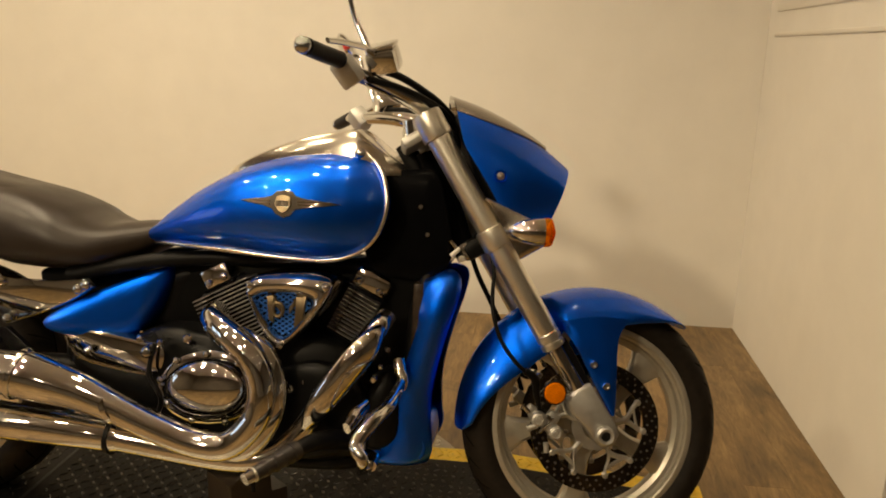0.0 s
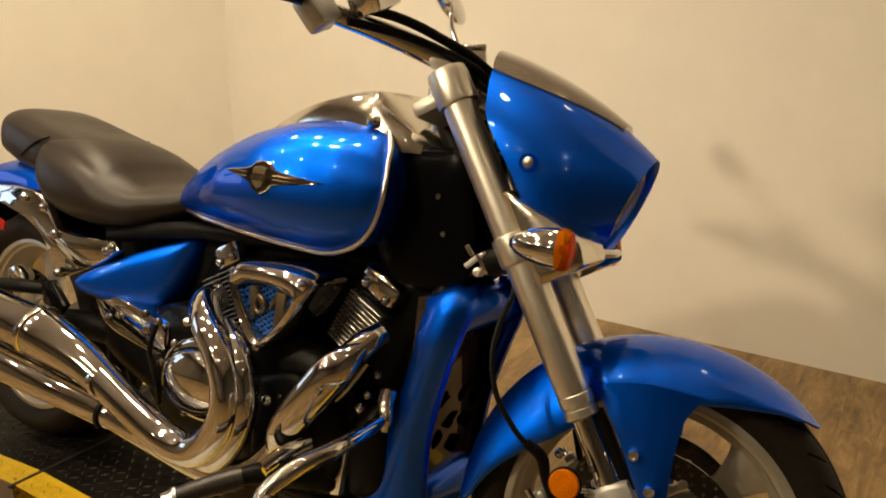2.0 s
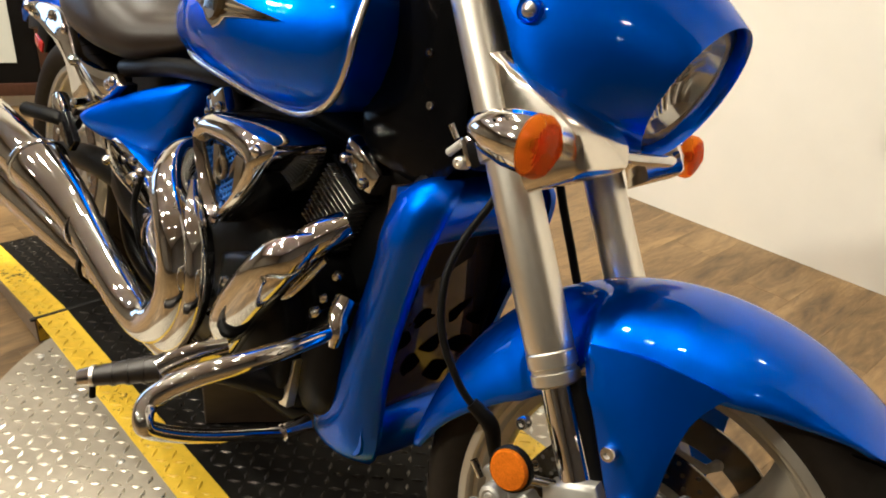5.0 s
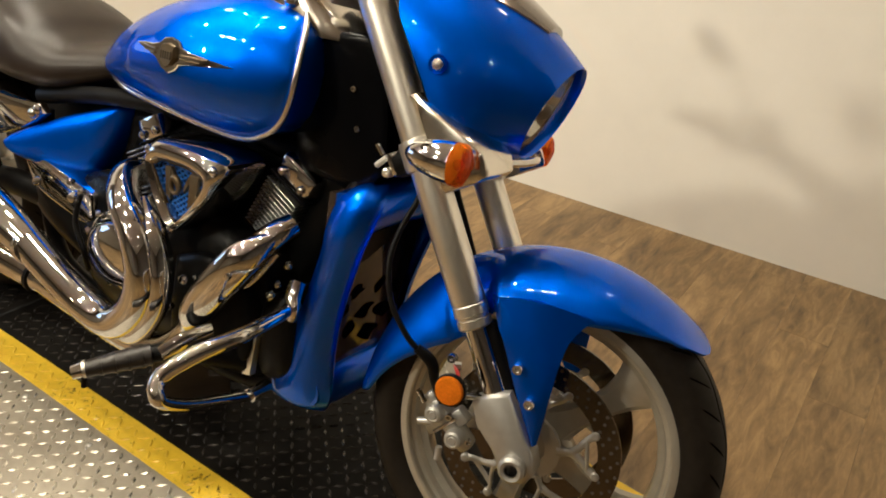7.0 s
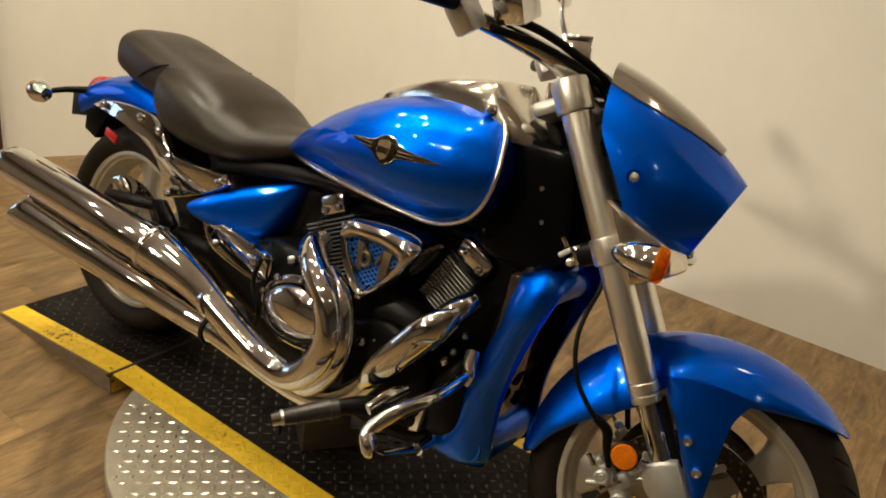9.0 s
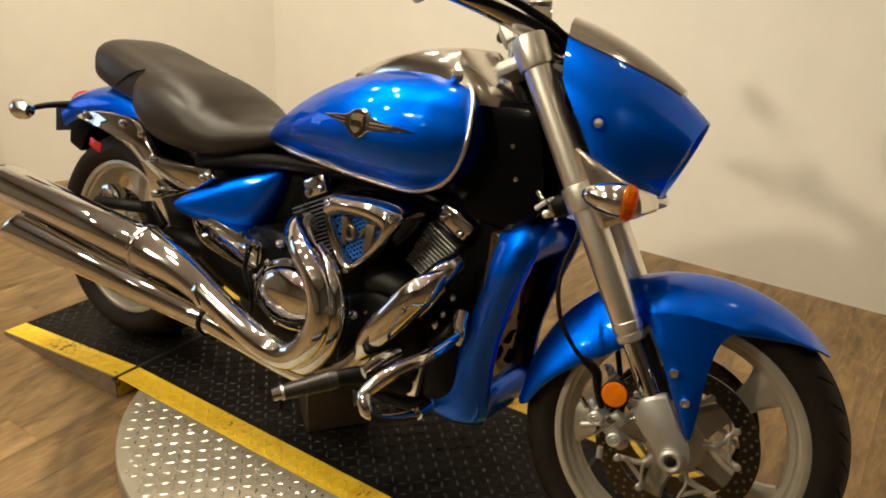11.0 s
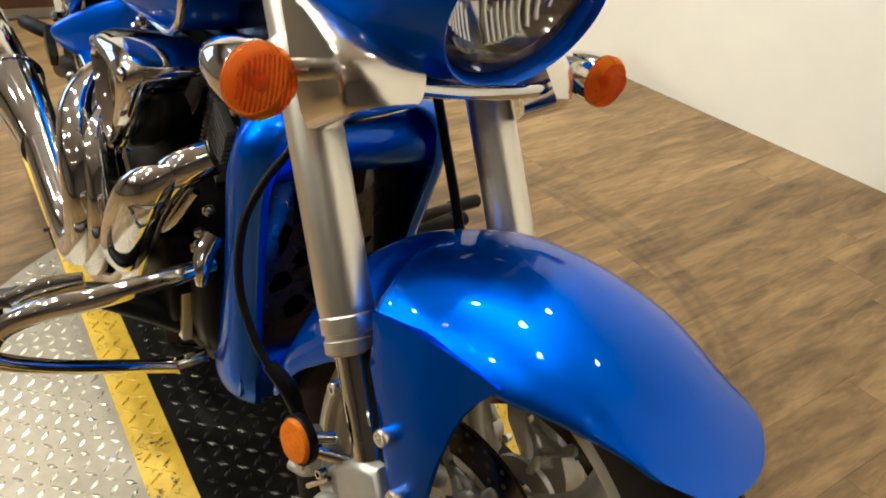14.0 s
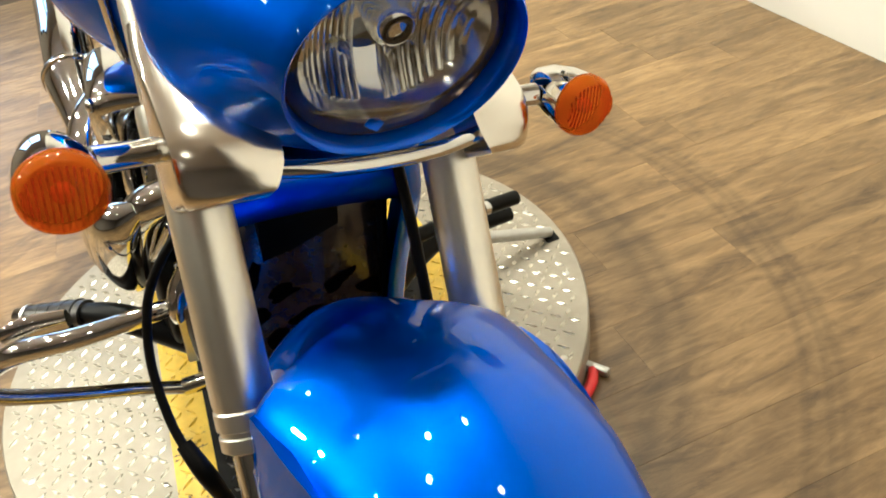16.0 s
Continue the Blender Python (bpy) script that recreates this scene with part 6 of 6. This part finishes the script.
# chrome covers round the lower fork bridge, and the bar between them
for s in (-1, 1):
    # rows upwards: height, outer front corner, inner front corner
    rows = smooth_path([(0.446, 0.090, 0.157, 0.116, 0.106), (0.451, 0.098, 0.162, 0.123, 0.100), (0.462, 0.102, 0.165, 0.125, 0.094), (0.476, 0.106, 0.166, 0.125, 0.090), (0.500, 0.103, 0.167, 0.117, 0.090),
                        (0.540, 0.077, 0.166, 0.085, 0.098), (0.575, 0.050, 0.165, 0.056, 0.112), (0.606, 0.030, 0.160, 0.034, 0.128)], 3)
    rings = []
    for d, f0, y0, f1, y1 in rows:
        ring = [(f0 + (f1 - f0) * u + 0.004 * math.sin(math.pi * u) - 0.005 * (1 - u) ** 8, s * (y0 + (y1 - y0) * u), d) for u in (0, 0.06, 0.2, 0.4, 0.6, 0.8, 0.95, 1)]
        back = min(0.026, f0 - 0.012)
        ring += [(max(back, f1 - 0.05), s * (y1 + 0.006), d), (back, s * (y0 - 0.012), d), (back, s * (y0 - 0.003), d), (f0 - 0.010, s * (y0 + 0.001), d)]
        rings.append(ring)
    part("fork_cover", bridge(bmesh.new(), rings, True, True), CONSOLE, nac, "polished chrome fork cover", angle=40)
part("apron_bar", tube([(0.112, -0.096, 0.466), (0.124, -0.05, 0.459), (0.128, 0, 0.457), (0.124, 0.05, 0.459), (0.112, 0.096, 0.466)], [0.0075, 0.0075, 0.0075, 0.0075, 0.0075], 12), CHROME, nac, "chrome bar under the lamp")
part("fairing_inner", puff([(0.02, 0.52), (0.03, 0.60), (0.05, 0.72), (0.06, 0.80), (0.085, 0.80), (0.13, 0.68), (0.13, 0.58), (0.09, 0.53)], -0.075, 0.075, 0.015), BLACK_SATIN, nac, "black fairing inner")

AHEAD = Matrix.Rotation(radians(31.5), 4, "Y")
for s in (-1, 1):
    sig = empty("front_signal", FRONT @ pose(0.060, s * 0.243, 0.497) @ AHEAD @ Matrix.Scale(0.92, 4), bike)
    tagged(sig, "chrome bullet turn signal with an amber lens")
    part("housing", lathe([(0, -0.048), (0.008, -0.046), (0.017, -0.036), (0.026, -0.016), (0.032, 0.010), (0.0335, 0.028), (0.0335, 0.034), (0, 0.034)], 32, "X"), CHROME, sig, "chrome bullet housing")
    part("lens", lathe([(0.0335, 0.034), (0.0345, 0.036), (0.0345, 0.047), (0.031, 0.053), (0.015, 0.057), (0, 0.058)], 32, "X"), AMBER, sig, "round amber lens")
    part("reflector", lathe([(0.031, 0.0345), (0.022, 0.0352), (0.010, 0.0352), (0, 0.0352)], 28, "X"), SATIN, sig, "silver lamp reflector")
    part("bulb", ovoid(0.010, 0.009, 0.009, (0.043, 0, 0)), AMBER_DISC, sig, "amber bulb")
    ribs = bmesh.new()
    for k in range(-6, 7):
        zz = 0.0048 * k
        ww = math.sqrt(max(0.00001, 0.0315 ** 2 - zz ** 2))
        tube([(0.0535, zz, -ww * 0.86), (0.0565, zz, 0), (0.0535, zz, ww * 0.86)], 0.0011, 6, 3, True, 1.0, ribs)
    part("lens_ribs", ribs, AMBER, sig, "moulded lens ribs")
    front("signal_arm", tube([(0.035, s * 0.11, 0.505), (0.045, s * 0.17, 0.500), (0.055, s * 0.215, 0.498)], [0.013, 0.011, 0.012]), CHROME, "chrome signal arm")

# handlebar and controls
bar = empty("handlebar", FRONT, bike)
tagged(bar, "wide polished handlebar with black grips and chrome controls")
for s in (-1, 1):
    Y = lambda v: s * v
    part("bar_tube", tube([(0.020, 0.0, 0.828), (0.018, Y(0.06), 0.834), (0.004, Y(0.11), 0.862), (-0.030, Y(0.16), 0.902), (-0.068, Y(0.215), 0.938), (-0.104, Y(0.27), 0.968), (-0.128, Y(0.31), 0.994), (-0.152, Y(0.38), 1.008), (-0.176, Y(0.445), 1.020)],
                          [0.021, 0.021, 0.021, 0.020, 0.018, 0.016, 0.013, 0.012, 0.012], 16), CHROME, bar, "polished bar tube")
    part("grip", tube([(-0.122, Y(0.318), 0.996), (-0.150, Y(0.38), 1.008), (-0.172, Y(0.435), 1.018)], [0.0175, 0.0175, 0.0170], 18), BLACK_SATIN, bar, "black rubber grip")
    part("bar_end", ovoid(0.017, 0.014, 0.017, (-0.177, Y(0.445), 1.021)), CHROME, bar, "chrome bar end")
    part("switch_box", box(0.046, 0.050, 0.060, (-0.118, Y(0.286), 0.975), 0.008, (s * -18, 0, s * 25)), CAST, bar, "silver switch housing")
    part("reservoir", box(0.066, 0.060, 0.050, (-0.036, Y(0.248), 0.968), 0.008, (s * -20, 20, s * 20)), CHROME, bar, "chrome brake fluid reservoir")
    part("reservoir_cap", box(0.062, 0.056, 0.008, (-0.026, Y(0.255), 0.995), 0.003, (s * -20, 20, s * 20)), CHROME, bar, "chrome reservoir cap")
    part("lever", tube([(-0.055, Y(0.285), 0.985), (-0.068, Y(0.33), 0.992), (-0.105, Y(0.40), 1.002), (-0.132, Y(0.45), 1.005)], [0.009, 0.008, 0.007, 0.006], 10, 4, True, 0.7), CHROME, bar, "chrome lever")
    part("cable", tube([(-0.06, Y(0.25), 0.960), (-0.018, Y(0.20), 0.932), (0.020, Y(0.14), 0.890), (0.050, Y(0.085), 0.845), (0.060, Y(0.05), 0.79), (0.01, Y(0.04), 0.70)], 0.0085), BLACK_SATIN, bar, "black control cable")
    part("cable", tube([(-0.085, Y(0.262), 0.945), (-0.032, Y(0.20), 0.912), (0.012, Y(0.145), 0.872), (0.045, Y(0.095), 0.830), (0.055, Y(0.06), 0.78)], 0.0075), BLACK_SATIN, bar, "black control cable")
    part("mirror_stem", tube([(-0.058, Y(0.262), 0.99), (-0.052, Y(0.262), 1.03), (-0.048, Y(0.262), 1.075), (-0.035, Y(0.275), 1.120), (-0.035, Y(0.300), 1.140)], [0.0095, 0.007, 0.0058, 0.0055, 0.006]), CHROME, bar, "chrome mirror stem")
    part("mirror_head", ovoid(0.022, 0.088, 0.056, (-0.05, Y(0.350), 1.172)), CHROME, bar, "chrome mirror back")
    part("riser", tube([(-0.045, Y(0.075), 0.815), (-0.028, Y(0.078), 0.850)], [0.022, 0.024], 16), CHROME, bar, "chrome bar riser")
part("stop_switch", box(0.014, 0.016, 0.010, (-0.096, -0.298, 1.018), 0.003), RED_PLASTIC, bar, "red stop switch")

# ---- small things in the room ----
board = empty("wall_panel", pose(-3.075, 2.21, 0.06, 0, 0, _ang))
tagged(board, "dark brown framed panel against the wall", "panel")
part("panel_board", box(0.62, 0.02, 1.25, (0.33, 0.014, 0.63)), BLACK_SATIN, board, "dark panel board", smooth=False)
for at, sz in (((0.02, 0.02, 0.63), (0.055, 0.045, 1.25)), ((0.64, 0.02, 0.63), (0.055, 0.045, 1.25)), ((0.33, 0.02, 1.23), (0.565, 0.045, 0.055)), ((0.33, 0.02, 0.03), (0.565, 0.045, 0.055))):
    part("panel_frame", box(*sz, at, 0.004), DARKWOOD, board, "dark brown frame member")
part("panel_sheet", box(0.20, 0.004, 0.30, (0.24, 0.027, 0.30)), PAPER, board, "pale sheet", smooth=False)

clamp = empty("spring_clamp", pose(-0.100, 2.275, 0.0, 0, 0, 35))
tagged(clamp, "small clamp with a red handle on the floor", "clamp")
part("jaw", box(0.06, 0.014, 0.018, (0.0, 0, 0.012), 0.003), CAST, clamp, "grey metal jaw")
part("handle", tube([(0.0, -0.004, 0.012), (0.012, -0.035, 0.014), (0.016, -0.080, 0.014)], [0.009, 0.011, 0.009]), RED_PLASTIC, clamp, "red handle")
